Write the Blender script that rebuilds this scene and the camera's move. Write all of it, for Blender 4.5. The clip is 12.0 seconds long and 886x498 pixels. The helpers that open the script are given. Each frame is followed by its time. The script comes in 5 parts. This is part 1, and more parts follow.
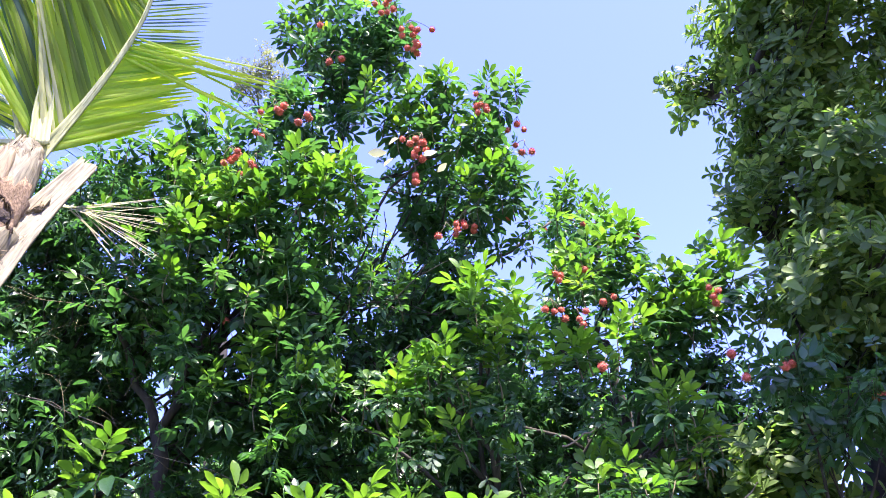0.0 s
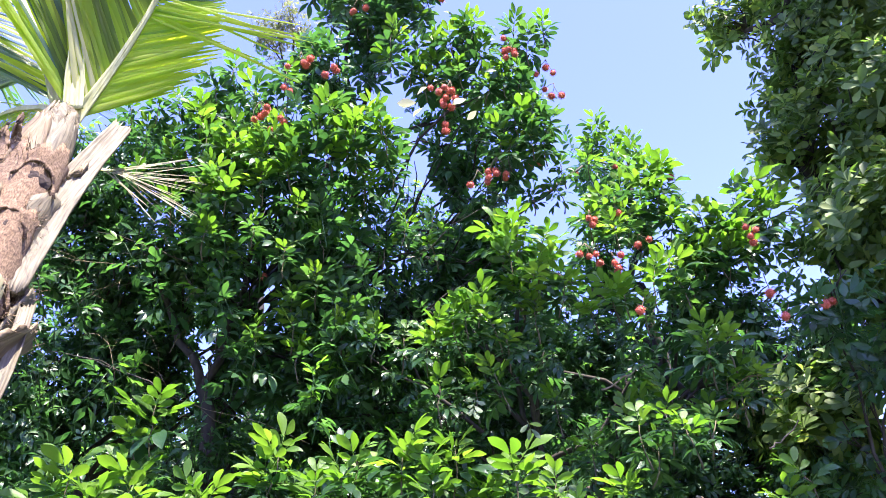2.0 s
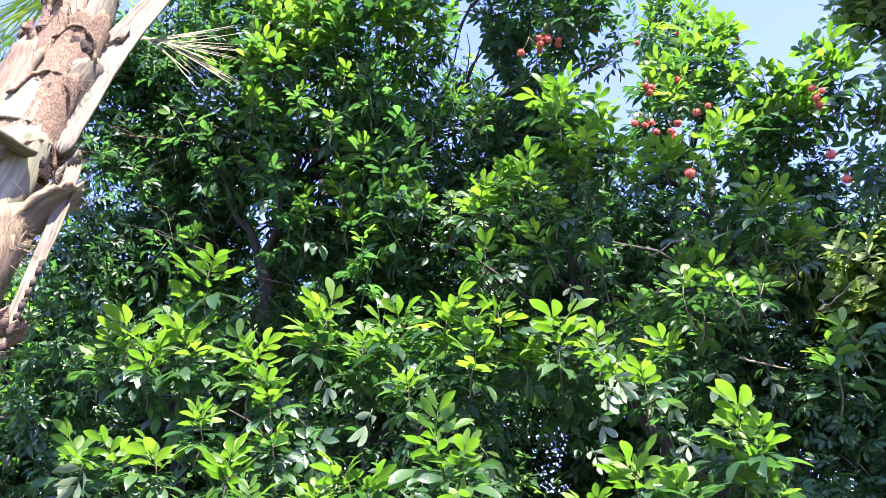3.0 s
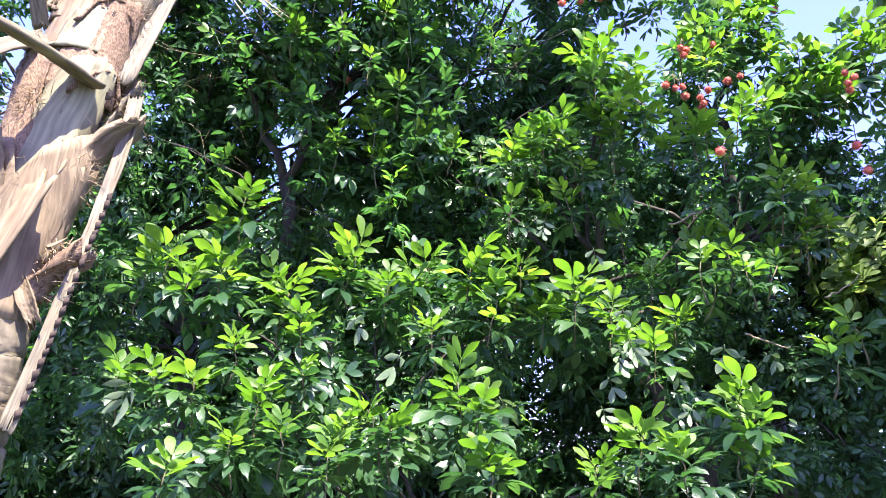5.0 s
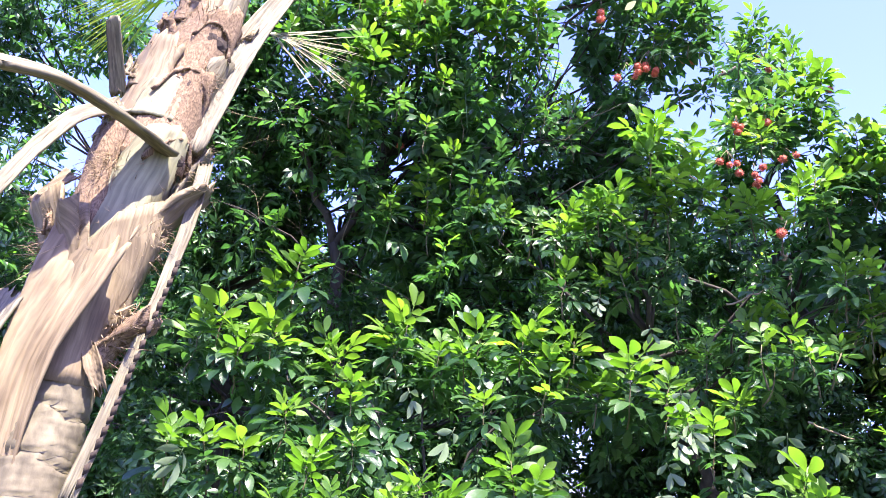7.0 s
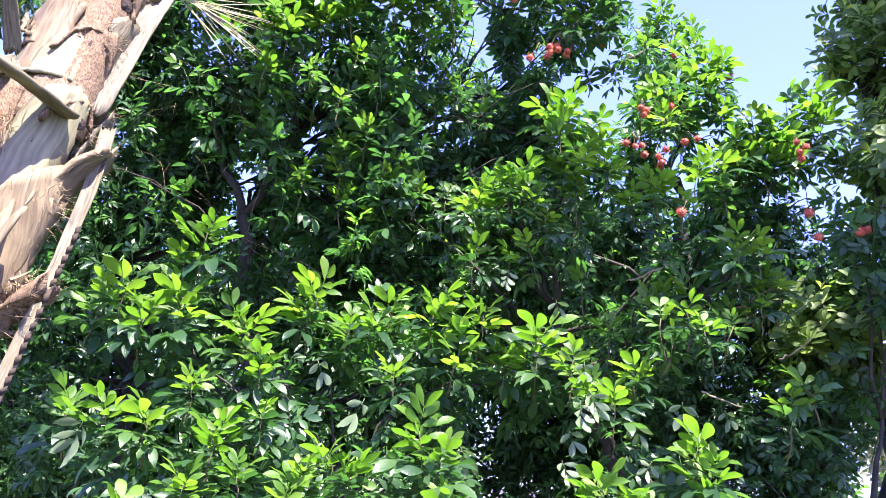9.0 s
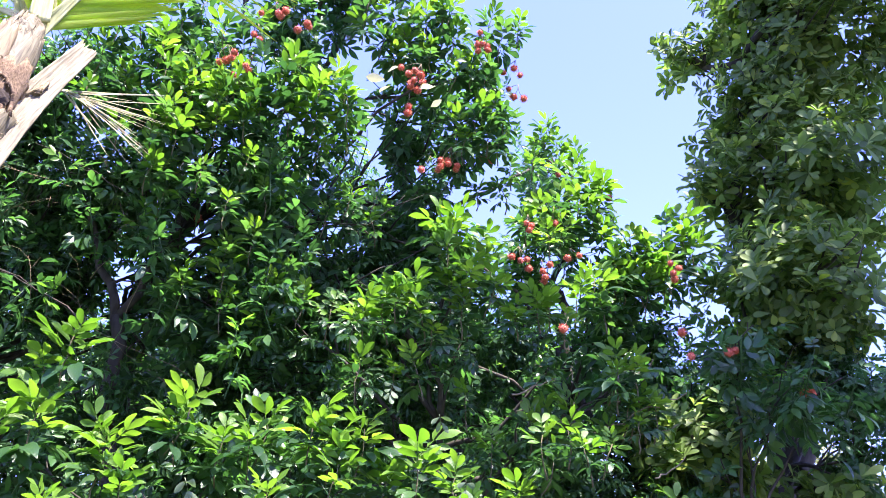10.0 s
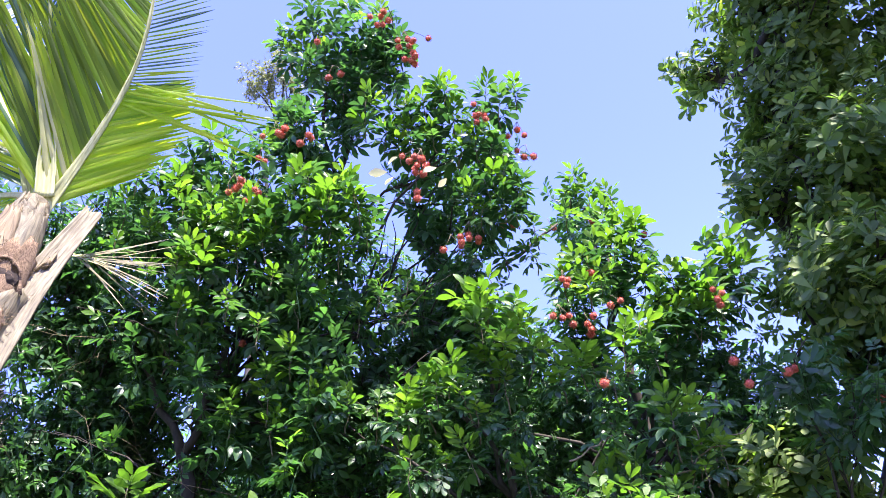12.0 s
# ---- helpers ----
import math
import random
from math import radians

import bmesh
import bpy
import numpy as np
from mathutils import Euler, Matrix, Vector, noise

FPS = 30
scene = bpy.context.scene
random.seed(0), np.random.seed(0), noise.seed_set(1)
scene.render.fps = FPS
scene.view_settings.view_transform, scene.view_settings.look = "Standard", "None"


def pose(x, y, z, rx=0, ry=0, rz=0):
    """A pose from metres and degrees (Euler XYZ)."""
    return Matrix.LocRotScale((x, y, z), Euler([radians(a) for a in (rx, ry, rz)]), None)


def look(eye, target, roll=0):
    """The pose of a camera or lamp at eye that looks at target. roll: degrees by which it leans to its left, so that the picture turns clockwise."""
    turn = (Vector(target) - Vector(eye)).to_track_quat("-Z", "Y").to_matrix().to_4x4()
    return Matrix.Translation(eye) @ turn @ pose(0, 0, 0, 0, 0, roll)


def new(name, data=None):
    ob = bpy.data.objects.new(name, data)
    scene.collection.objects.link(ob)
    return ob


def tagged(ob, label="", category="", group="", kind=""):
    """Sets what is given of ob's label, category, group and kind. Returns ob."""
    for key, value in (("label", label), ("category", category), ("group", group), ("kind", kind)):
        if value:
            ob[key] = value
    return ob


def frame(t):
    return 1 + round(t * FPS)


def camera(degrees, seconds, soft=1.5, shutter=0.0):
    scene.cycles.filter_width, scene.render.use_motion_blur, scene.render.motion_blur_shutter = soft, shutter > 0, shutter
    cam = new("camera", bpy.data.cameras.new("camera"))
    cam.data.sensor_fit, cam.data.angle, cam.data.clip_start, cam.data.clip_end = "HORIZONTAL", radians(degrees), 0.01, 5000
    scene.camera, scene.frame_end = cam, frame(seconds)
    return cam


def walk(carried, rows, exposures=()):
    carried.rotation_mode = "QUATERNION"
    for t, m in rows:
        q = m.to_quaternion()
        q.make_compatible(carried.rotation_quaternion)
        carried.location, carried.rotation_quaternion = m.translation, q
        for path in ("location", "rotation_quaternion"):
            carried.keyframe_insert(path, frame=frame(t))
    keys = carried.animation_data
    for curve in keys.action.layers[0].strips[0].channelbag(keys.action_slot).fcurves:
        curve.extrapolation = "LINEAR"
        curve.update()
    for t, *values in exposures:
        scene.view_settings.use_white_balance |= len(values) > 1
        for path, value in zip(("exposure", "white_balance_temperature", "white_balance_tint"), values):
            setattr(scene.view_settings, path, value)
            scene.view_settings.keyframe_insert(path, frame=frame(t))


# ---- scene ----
# ---- camera and walk ----
cam = camera(57.60, 12.0, 0.8)
ROWS = [
    (0, 0, 0, 1.6, 0, 32, -2.5),
    (0.5, -0.004, -0.023, 1.631, -0.49, 33.11, -2.37),
    (1, -0.047, -0.05, 1.673, -1.03, 33.79, -2.76),
    (1.5, -0.034, -0.029, 1.628, 0.07, 33.08, -2.7),
    (2, -0.034, -0.019, 1.613, 2.53, 28.29, -3.23),
    (2.5, -0.014, -0.008, 1.586, 3.98, 25.15, -2.98),
    (3, 0.102, 0.086, 1.484, 8.48, 21, -1.16),
    (3.2, 0.095, 0.076, 1.492, 10.39, 21.1, 0.71),
    (4.8, -0.069, -0.16, 1.622, 7.62, 14.39, 3.97),
    (5, -0.081, -0.169, 1.626, 7.49, 14.55, 3.92),
    (5.5, -0.166, -0.209, 1.658, 7.71, 15.07, 3.73),
    (6, -0.197, -0.225, 1.673, 9.26, 16.84, 4.27),
    (6.5, -0.214, -0.224, 1.686, 10.45, 18.51, 5.64),
    (6.7, -0.22, -0.212, 1.696, 10.55, 18.58, 6.31),
    (8.3, -0.206, -0.158, 1.66, 7.22, 16.44, 6.01),
    (8.5, -0.201, -0.176, 1.671, 6.6, 16.56, 5.91),
    (9, -0.214, -0.197, 1.66, 3.32, 17.55, 5.43),
    (9.5, -0.204, -0.179, 1.691, -2.03, 21.5, 4.58),
    (10, -0.2, -0.192, 1.723, -4.36, 25.33, 4.61),
    (10.5, -0.164, -0.174, 1.751, -4.15, 25.31, 3.8),
    (11, 0.016, -0.171, 1.771, -0.8, 26.18, -0.6),
    (11.5, 0.173, -0.177, 1.78, 2.74, 27.71, -6.18),
    (12, 0.199, -0.195, 1.797, 2.71, 30.18, -4.46),
]
walk(cam, [(t, pose(x, y, z, 0, 0, yaw) @ pose(0, 0, 0, 90 + pitch) @ pose(0, 0, 0, 0, 0, roll)) for t, x, y, z, yaw, pitch, roll in ROWS], exposures=[(0.0, 2.32, 6000, 29), (1.5, 2.24, 6000, 29), (2.5, 2.40, 6000, 29), (5.0, 2.46, 6000, 29), (9.5, 2.46, 6000, 29), (11.0, 2.32, 6000, 29), (11.5, 2.40, 6000, 29), (12.0, 2.16, 6000, 29)])

# ---- sky and sun ----
SUN_ELEVATION, SUN_AZIMUTH = 68.0, 152.0   # azimuth from +y, clockwise seen from above
world = bpy.data.worlds.new("sky")
scene.world = world
world.use_nodes = True
wn = world.node_tree
sky = wn.nodes.new("ShaderNodeTexSky")
sky.sky_type, sky.sun_disc = "NISHITA", False
sky.sun_elevation, sky.sun_rotation = radians(SUN_ELEVATION), radians(SUN_AZIMUTH)
sky.air_density, sky.dust_density, sky.ozone_density = 1.0, 1.0, 5.0
wn.nodes["Background"].inputs["Strength"].default_value = 0.13
haze = wn.nodes.new("ShaderNodeMix")   # hazy, slightly lilac tropical air
haze.data_type, haze.blend_type = "RGBA", "MULTIPLY"
haze.inputs[0].default_value = 1.0
haze.inputs[7].default_value = (0.90, 0.76, 1.20, 1)
wn.links.new(sky.outputs[0], haze.inputs[6])
wn.links.new(haze.outputs[2], wn.nodes["Background"].inputs["Color"])
sun = new("sun", bpy.data.lights.new("sun", "SUN"))
sun.data.energy, sun.data.angle, sun.data.color = 4.7, radians(0.5), (1.0, 0.95, 0.76)
sun_way = Vector((math.sin(radians(SUN_AZIMUTH)) * math.cos(radians(SUN_ELEVATION)), math.cos(radians(SUN_AZIMUTH)) * math.cos(radians(SUN_ELEVATION)), math.sin(radians(SUN_ELEVATION))))
sun.matrix_world = look(sun_way * 50, (0, 0, 0))


# ---- materials ----
def material(name):
    m = bpy.data.materials.new(name)
    m.use_nodes = True
    nt = m.node_tree
    return m, nt, nt.nodes["Principled BSDF"], nt.nodes["Material Output"]


def ramp(nt, source, stops):
    r = nt.nodes.new("ShaderNodeValToRGB")
    while len(r.color_ramp.elements) < len(stops):
        r.color_ramp.elements.new(0.5)
    for e, (at, c) in zip(r.color_ramp.elements, stops):
        e.position, e.color = at, (*c, 1)
    nt.links.new(source, r.inputs[0])
    return r.outputs[0]


def noise_tex(nt, scale, detail=4.0, stretch=None):
    n = nt.nodes.new("ShaderNodeTexNoise")
    n.inputs["Scale"].default_value, n.inputs["Detail"].default_value = scale, detail
    co = nt.nodes.new("ShaderNodeTexCoord")
    if stretch:
        mp = nt.nodes.new("ShaderNodeMapping")
        mp.inputs["Scale"].default_value = stretch
        nt.links.new(co.outputs["Object"], mp.inputs[0])
        nt.links.new(mp.outputs[0], n.inputs[0])
    else:
        nt.links.new(co.outputs["Object"], n.inputs[0])
    return n.outputs[0]


def mix_colour(nt, a, b, factor, blend="MULTIPLY"):
    m = nt.nodes.new("ShaderNodeMix")
    m.data_type, m.blend_type = "RGBA", blend
    m.inputs[0].default_value = factor
    nt.links.new(a, m.inputs[6])
    nt.links.new(b, m.inputs[7])
    return m.outputs[2]


def leaf_material(name, stops, through_tint, translucency=0.4, roughness=0.34, spots=0.25, single=False):
    """Leaf: island-random colour, blotches, gloss, and light that passes through the blade."""
    m, nt, bsdf, out = material(name)
    pick = nt.nodes.new("ShaderNodeObjectInfo" if single else "ShaderNodeNewGeometry")
    base = ramp(nt, pick.outputs["Random" if single else "Random Per Island"], stops)
    blotch = ramp(nt, noise_tex(nt, 45.0, 3.0), [(0.3, (0.6, 0.62, 0.5)), (0.65, (1.0, 1.0, 1.0))])
    colour = mix_colour(nt, base, blotch, spots)
    nt.links.new(colour, bsdf.inputs["Base Color"])
    bsdf.inputs["Roughness"].default_value = roughness
    bsdf.inputs["Specular IOR Level"].default_value = 0.45
    tint = nt.nodes.new("ShaderNodeRGB")
    tint.outputs[0].default_value = (*through_tint, 1)
    glow = mix_colour(nt, colour, tint.outputs[0], 1.0)
    tr = nt.nodes.new("ShaderNodeBsdfTranslucent")
    nt.links.new(glow, tr.inputs["Color"])
    bump = nt.nodes.new("ShaderNodeBump")
    bump.inputs["Strength"].default_value, bump.inputs["Distance"].default_value = 0.25, 0.004
    nt.links.new(noise_tex(nt, 70.0, 2.0), bump.inputs["Height"])
    nt.links.new(bump.outputs[0], bsdf.inputs["Normal"])
    mx = nt.nodes.new("ShaderNodeMixShader")
    mx.inputs[0].default_value = translucency
    nt.links.new(bsdf.outputs[0], mx.inputs[1])
    nt.links.new(tr.outputs[0], mx.inputs[2])
    nt.links.new(mx.outputs[0], out.inputs[0])
    return m


def rough_material(name, dark, light, scale=14.0, stretch=None, roughness=0.9, bump=0.6, depth=0.01):
    m, nt, bsdf, out = material(name)
    n1, n2 = noise_tex(nt, scale, 6.0, stretch), noise_tex(nt, scale * 0.17, 3.0)
    c = mix_colour(nt, ramp(nt, n1, [(0.28, dark), (0.7, light)]), ramp(nt, n2, [(0.3, (0.62, 0.6, 0.58)), (0.65, (1, 1, 1))]), 0.8)
    nt.links.new(c, bsdf.inputs["Base Color"])
    bsdf.inputs["Roughness"].default_value = roughness
    b = nt.nodes.new("ShaderNodeBump")
    b.inputs["Strength"].default_value, b.inputs["Distance"].default_value = bump, depth
    nt.links.new(n1, b.inputs["Height"])
    nt.links.new(b.outputs[0], bsdf.inputs["Normal"])
    return m


def streak_material(name, dark, light, across=120.0, along=5.0, roughness=0.8, bump=0.4, depth=0.004):
    """Dry fibrous tissue: fine streaks along the piece, with broad stains."""
    m, nt, bsdf, out = material(name)
    at = nt.nodes.new("ShaderNodeAttribute")
    at.attribute_name = "lie"
    made = []
    for a, b, d in ((across, along, 5.0), (across * 0.2, along * 0.8, 3.0)):
        mp = nt.nodes.new("ShaderNodeMapping")
        mp.inputs["Scale"].default_value = (a, b, 1)
        n = nt.nodes.new("ShaderNodeTexNoise")
        n.inputs["Scale"].default_value, n.inputs["Detail"].default_value = 1.0, d
        nt.links.new(at.outputs["Vector"], mp.inputs[0])
        nt.links.new(mp.outputs[0], n.inputs[0])
        made.append(n.outputs[0])
    stain = ramp(nt, noise_tex(nt, 6.0, 4.0), [(0.3, (0.55, 0.5, 0.45)), (0.6, (1, 1, 1))])
    c = mix_colour(nt, ramp(nt, made[0], [(0.3, dark), (0.62, light)]), ramp(nt, made[1], [(0.32, (0.5, 0.45, 0.4)), (0.56, (1, 1, 1))]), 0.75)
    nt.links.new(mix_colour(nt, c, stain, 0.5), bsdf.inputs["Base Color"])
    bsdf.inputs["Roughness"].default_value = roughness
    b = nt.nodes.new("ShaderNodeBump")
    b.inputs["Strength"].default_value, b.inputs["Distance"].default_value = bump, depth
    nt.links.new(made[0], b.inputs["Height"])
    nt.links.new(b.outputs[0], bsdf.inputs["Normal"])
    return m


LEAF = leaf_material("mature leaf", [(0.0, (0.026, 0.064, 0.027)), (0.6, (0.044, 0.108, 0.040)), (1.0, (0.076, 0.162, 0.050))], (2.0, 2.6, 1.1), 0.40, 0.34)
# new leaves, also mixed into dim crowns to lighten their shade by colour
YOUNG_LIFT = leaf_material("young leaf and shade lift", [(0.0, (0.07, 0.17, 0.026)), (0.5, (0.115, 0.26, 0.037)), (1.0, (0.18, 0.35, 0.05))], (1.75, 2.05, 0.85), 0.52, 0.42)
TALL_LEAF = leaf_material("leathery leaf", [(0.0, (0.055, 0.098, 0.021)), (0.6, (0.112, 0.184, 0.042)), (0.93, (0.22, 0.29, 0.085)), (1.0, (0.3, 0.35, 0.04))], (1.9, 2.3, 1.0), 0.38, 0.58)
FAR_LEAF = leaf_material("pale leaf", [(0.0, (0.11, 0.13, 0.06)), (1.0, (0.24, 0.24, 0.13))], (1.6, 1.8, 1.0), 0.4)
BARK = rough_material("bark", (0.02, 0.017, 0.013), (0.075, 0.064, 0.048), 22.0, (1, 1, 0.3))
TWIG = rough_material("twig", (0.06, 0.06, 0.025), (0.16, 0.13, 0.07), 40.0)
PALM_BARK = rough_material("palm bark", (0.085, 0.07, 0.039), (0.195, 0.165, 0.094), 30.0, (1, 1, 0.5), 0.85, 0.6, 0.005)
SOIL = rough_material("grassy soil", (0.02, 0.035, 0.01), (0.07, 0.085, 0.03), 9.0)


# ---- mesh helpers ----
def mesh_object(name, verts, faces, materials, slots=None, parent=None, label="", kind="", smooth=True, lie=None):
    me = bpy.data.meshes.new(name)
    me.from_pydata(verts, [], faces)
    for m in materials:
        me.materials.append(m)
    if slots is not None:
        me.polygons.foreach_set("material_index", np.asarray(slots, dtype=np.int32))
    if smooth:
        me.polygons.foreach_set("use_smooth", np.ones(len(me.polygons), dtype=bool))
    if lie is not None:
        me.attributes.new("lie", "FLOAT_VECTOR", "POINT").data.foreach_set("vector", np.asarray(lie, dtype=np.float32).ravel())
    me.update()
    ob = new(name, me)
    ob.parent = parent
    return tagged(ob, label=label, kind=kind)


def thing(name, label, category, at=(0, 0, 0), group=""):
    ob = new(name)
    ob.location = at
    ob.empty_display_size = 0.2
    return tagged(ob, label=label, category=category, group=group)


def tube_arrays(points, radii, sides=8, start=0):
    """Vertices and faces of a tapered tube along points."""
    p = np.array(points, float)
    tan = np.gradient(p, axis=0)
    tan /= np.linalg.norm(tan, axis=1)[:, None] + 1e-9
    ref = np.array([0.31, 0.95, 0.05])
    u = np.cross(tan, ref)
    u /= np.linalg.norm(u, axis=1)[:, None] + 1e-9
    v = np.cross(tan, u)
    a = np.arange(sides) * 2 * math.pi / sides
    ring = np.cos(a)[None, :, None] * u[:, None] + np.sin(a)[None, :, None] * v[:, None]
    verts = (p[:, None] + ring * np.array(radii)[:, None, None]).reshape(-1, 3)
    faces = []
    for i in range(len(p) - 1):
        for j in range(sides):
            k = (j + 1) % sides
            faces.append((start + i * sides + j, start + i * sides + k, start + (i + 1) * sides + k, start + (i + 1) * sides + j))
    faces.append(tuple(start + j for j in range(sides))[::-1])
    faces.append(tuple(start + (len(p) - 1) * sides + j for j in range(sides)))
    return verts, faces


def bend(a, b, rng, n=6, sag=0.08):
    """A wavering line from a to b."""
    a, b = np.array(a, float), np.array(b, float)
    s = np.linspace(0, 1, n)[:, None]
    off = rng.normal(0, sag, 3) * np.linalg.norm(b - a)
    wob = rng.normal(0, 0.018, (n, 3)) * np.linalg.norm(b - a)
    wob[0] = wob[-1] = 0
    return a + (b - a) * s + off * np.sin(s * math.pi) + wob


# a leaflet along +y, one unit long, face up (+z): widest past the middle, with a short tip
def blade(width, fold, curl, rng=None):
    ys, ws = (0.16, 0.40, 0.64, 0.86), (0.20, 0.42, 0.49, 0.27)
    vs = [(0, 0, 0)]
    for y, w in zip(ys, ws):
        z = -curl * y * y
        vs += [(-w * width, y, z + fold * w * width), (0, y, z), (w * width, y, z + fold * w * width)]
    vs.append((0, 1.0, -curl * 1.05))
    fs = [(0, 2, 1), (0, 3, 2)]
    for i in (1, 4, 7):
        fs += [(i, i + 1, i + 4, i + 3), (i + 1, i + 2, i + 5, i + 4)]
    fs += [(10, 11, 13), (11, 12, 13)]
    return np.array(vs, float), fs


def broad_blade(width, fold, curl, rng):
    """A finer leaflet with a wavering edge and a short tip."""
    ys, ws = (0.07, 0.22, 0.42, 0.60, 0.78, 0.91), (0.11, 0.28, 0.43, 0.50, 0.42, 0.22)
    vs, wave = [(0, 0, 0)], rng.uniform(0, 6)
    for y, w in zip(ys, ws):
        z = -curl * y * y + 0.02 * math.sin(wave + 5 * y)
        l, r = w * width * rng.uniform(0.94, 1.06), w * width * rng.uniform(0.94, 1.06)
        vs += [(-l, y, z + fold * l + 0.02 * math.sin(wave + 9 * y)), (0, y, z), (r, y, z + fold * r + 0.02 * math.cos(wave + 9 * y))]
    vs.append((0, 1.0, -curl * 1.1))
    fs = [(0, 2, 1), (0, 3, 2)]
    for i in range(1, 16, 3):
        fs += [(i, i + 1, i + 4, i + 3), (i + 1, i + 2, i + 5, i + 4)]
    fs += [(16, 17, 19), (17, 18, 19)]
    return np.array(vs, float), fs


def small_blade(width, fold, curl, rng=None):
    """A coarser leaflet for foliage that stays far off."""
    vs = [(0, 0, 0), (-0.46 * width, 0.55, fold * 0.4 * width), (0, 0.55, -curl * 0.3), (0.46 * width, 0.55, fold * 0.4 * width), (0, 1.0, -curl)]
    return np.array(vs, float), [(0, 2, 1), (0, 3, 2), (1, 2, 4), (2, 3, 4)]


def paddle(width, fold, curl):
    """A blunt leathery blade, widest past the middle, folded along its rib."""
    vs = [(0, 0, 0)]
    for y, w in ((0.3, 0.22), (0.55, 0.42), (0.78, 0.5), (0.94, 0.3)):
        z = -curl * y * y
        vs += [(-w * width, y, z + fold * w * width), (0, y, z), (w * width, y, z + fold * w * width)]
    vs.append((0, 1.0, -curl))
    fs = [(0, 2, 1), (0, 3, 2)]
    for i in (1, 4, 7):
        fs += [(i, i + 1, i + 4, i + 3), (i + 1, i + 2, i + 5, i + 4)]
    return np.array(vs, float), fs + [(10, 11, 13), (11, 12, 13)]


def turn(rx, ry, rz):
    return np.array(Euler((rx, ry, rz)).to_matrix())


def compound_leaf(rng, pairs, width, make=blade, limp=0.1, stalk=0.3):
    """Leaflets one unit long in pairs along a rachis that runs along +y, close to one plane."""
    gap = rng.uniform(0.3, 0.42)
    end = stalk + gap * (pairs - 1)
    V, F = tube_arrays([(0, 0, 0), (0, end * 0.5, 0.02), (0, end + 0.03, 0)], (0.022, 0.018, 0.012), 3)
    V, n = [V], len(V)
    for i in range(pairs):
        for side in (-1, 1):
            b, f = make(width * rng.uniform(0.9, 1.1), rng.uniform(0.1, 0.4), limp + rng.uniform(-0.08, 0.34), rng)
            s = rng.uniform(0.85, 1.08) * (0.78 + 0.24 * (i + 1) / pairs)
            spread = 1.1 - 0.62 * (i / max(1, pairs - 1))
            m = turn(rng.normal(-0.05, 0.13), side * rng.normal(0.12, 0.16), -side * spread * rng.uniform(0.85, 1.12))
            V.append(b @ m.T * s + np.array((side * 0.02, stalk + gap * i + side * rng.uniform(0, 0.07), 0.0)))
            F += [tuple(q + n for q in face) for face in f]
            n += len(b)
    return np.concatenate(V), F


def spray(rng, leaves=5, size=0.13, width=0.44, stem=0.2, low=-0.25, high=1.05, make=blade):
    """A leafy twig tip along +z: spreading older leaves below, younger ones upright at the tip.
    Returns vertices and faces, and how near each face is to the tip."""
    V, F = tube_arrays([(0, 0, -0.12), (0.005, 0, stem * 0.5), (0, 0, stem)], (0.005, 0.004, 0.002), 4)
    V, n, T = [V], len(V), [0] * len(F)
    for i in range(leaves):
        at = i / max(1, leaves - 1)
        v, f = compound_leaf(rng, 2 if rng.random() < 0.65 else 3, width, make, 0.22 - 0.15 * at)
        m = turn(0, 0, i * 2.4 + rng.normal(0, 0.3)) @ turn(low + (high - low) * at + rng.normal(0, 0.14), rng.normal(0, 0.2), 0)
        V.append(v * size * (1.05 - 0.25 * at) * rng.uniform(0.85, 1.1) @ m.T + np.array((0, 0, stem * at)))
        F += [tuple(q + n for q in face) for face in f]
        T += [at] * len(f)
        n += len(v)
    return np.concatenate(V), F, np.array(T)


def whorl(rng, leaves=9, size=0.16, width=0.42, stem=0.08, lift=0.6):
    """A rosette of single leathery leaves at a twig tip."""
    V, F, n = [], [], 0
    for i in range(leaves):
        at = i / max(1, leaves - 1)
        b, f = paddle(width * rng.uniform(0.9, 1.15), rng.uniform(0.1, 0.35), rng.uniform(0.0, 0.3))
        m = turn(0, 0, i * 2.4 + rng.normal(0, 0.25)) @ turn(lift * (0.2 + 1.1 * at) + rng.normal(0, 0.15), rng.normal(0, 0.2), 0)
        V.append(b * size * rng.uniform(0.75, 1.1) @ m.T + np.array((0, 0, stem * at)))
        F += [tuple(q + n for q in face) for face in f]
        n += len(b)
    return np.concatenate(V), F, np.ones(len(F))


def frames_from(ways, rng):
    """Rotation matrices whose z axis runs along each way, with a random spin."""
    z = ways / np.linalg.norm(ways, axis=1)[:, None]
    r = rng.normal(0, 1, z.shape)
    x = np.cross(r, z)
    x /= np.linalg.norm(x, axis=1)[:, None]
    return np.stack([x, np.cross(z, x), z], axis=2)


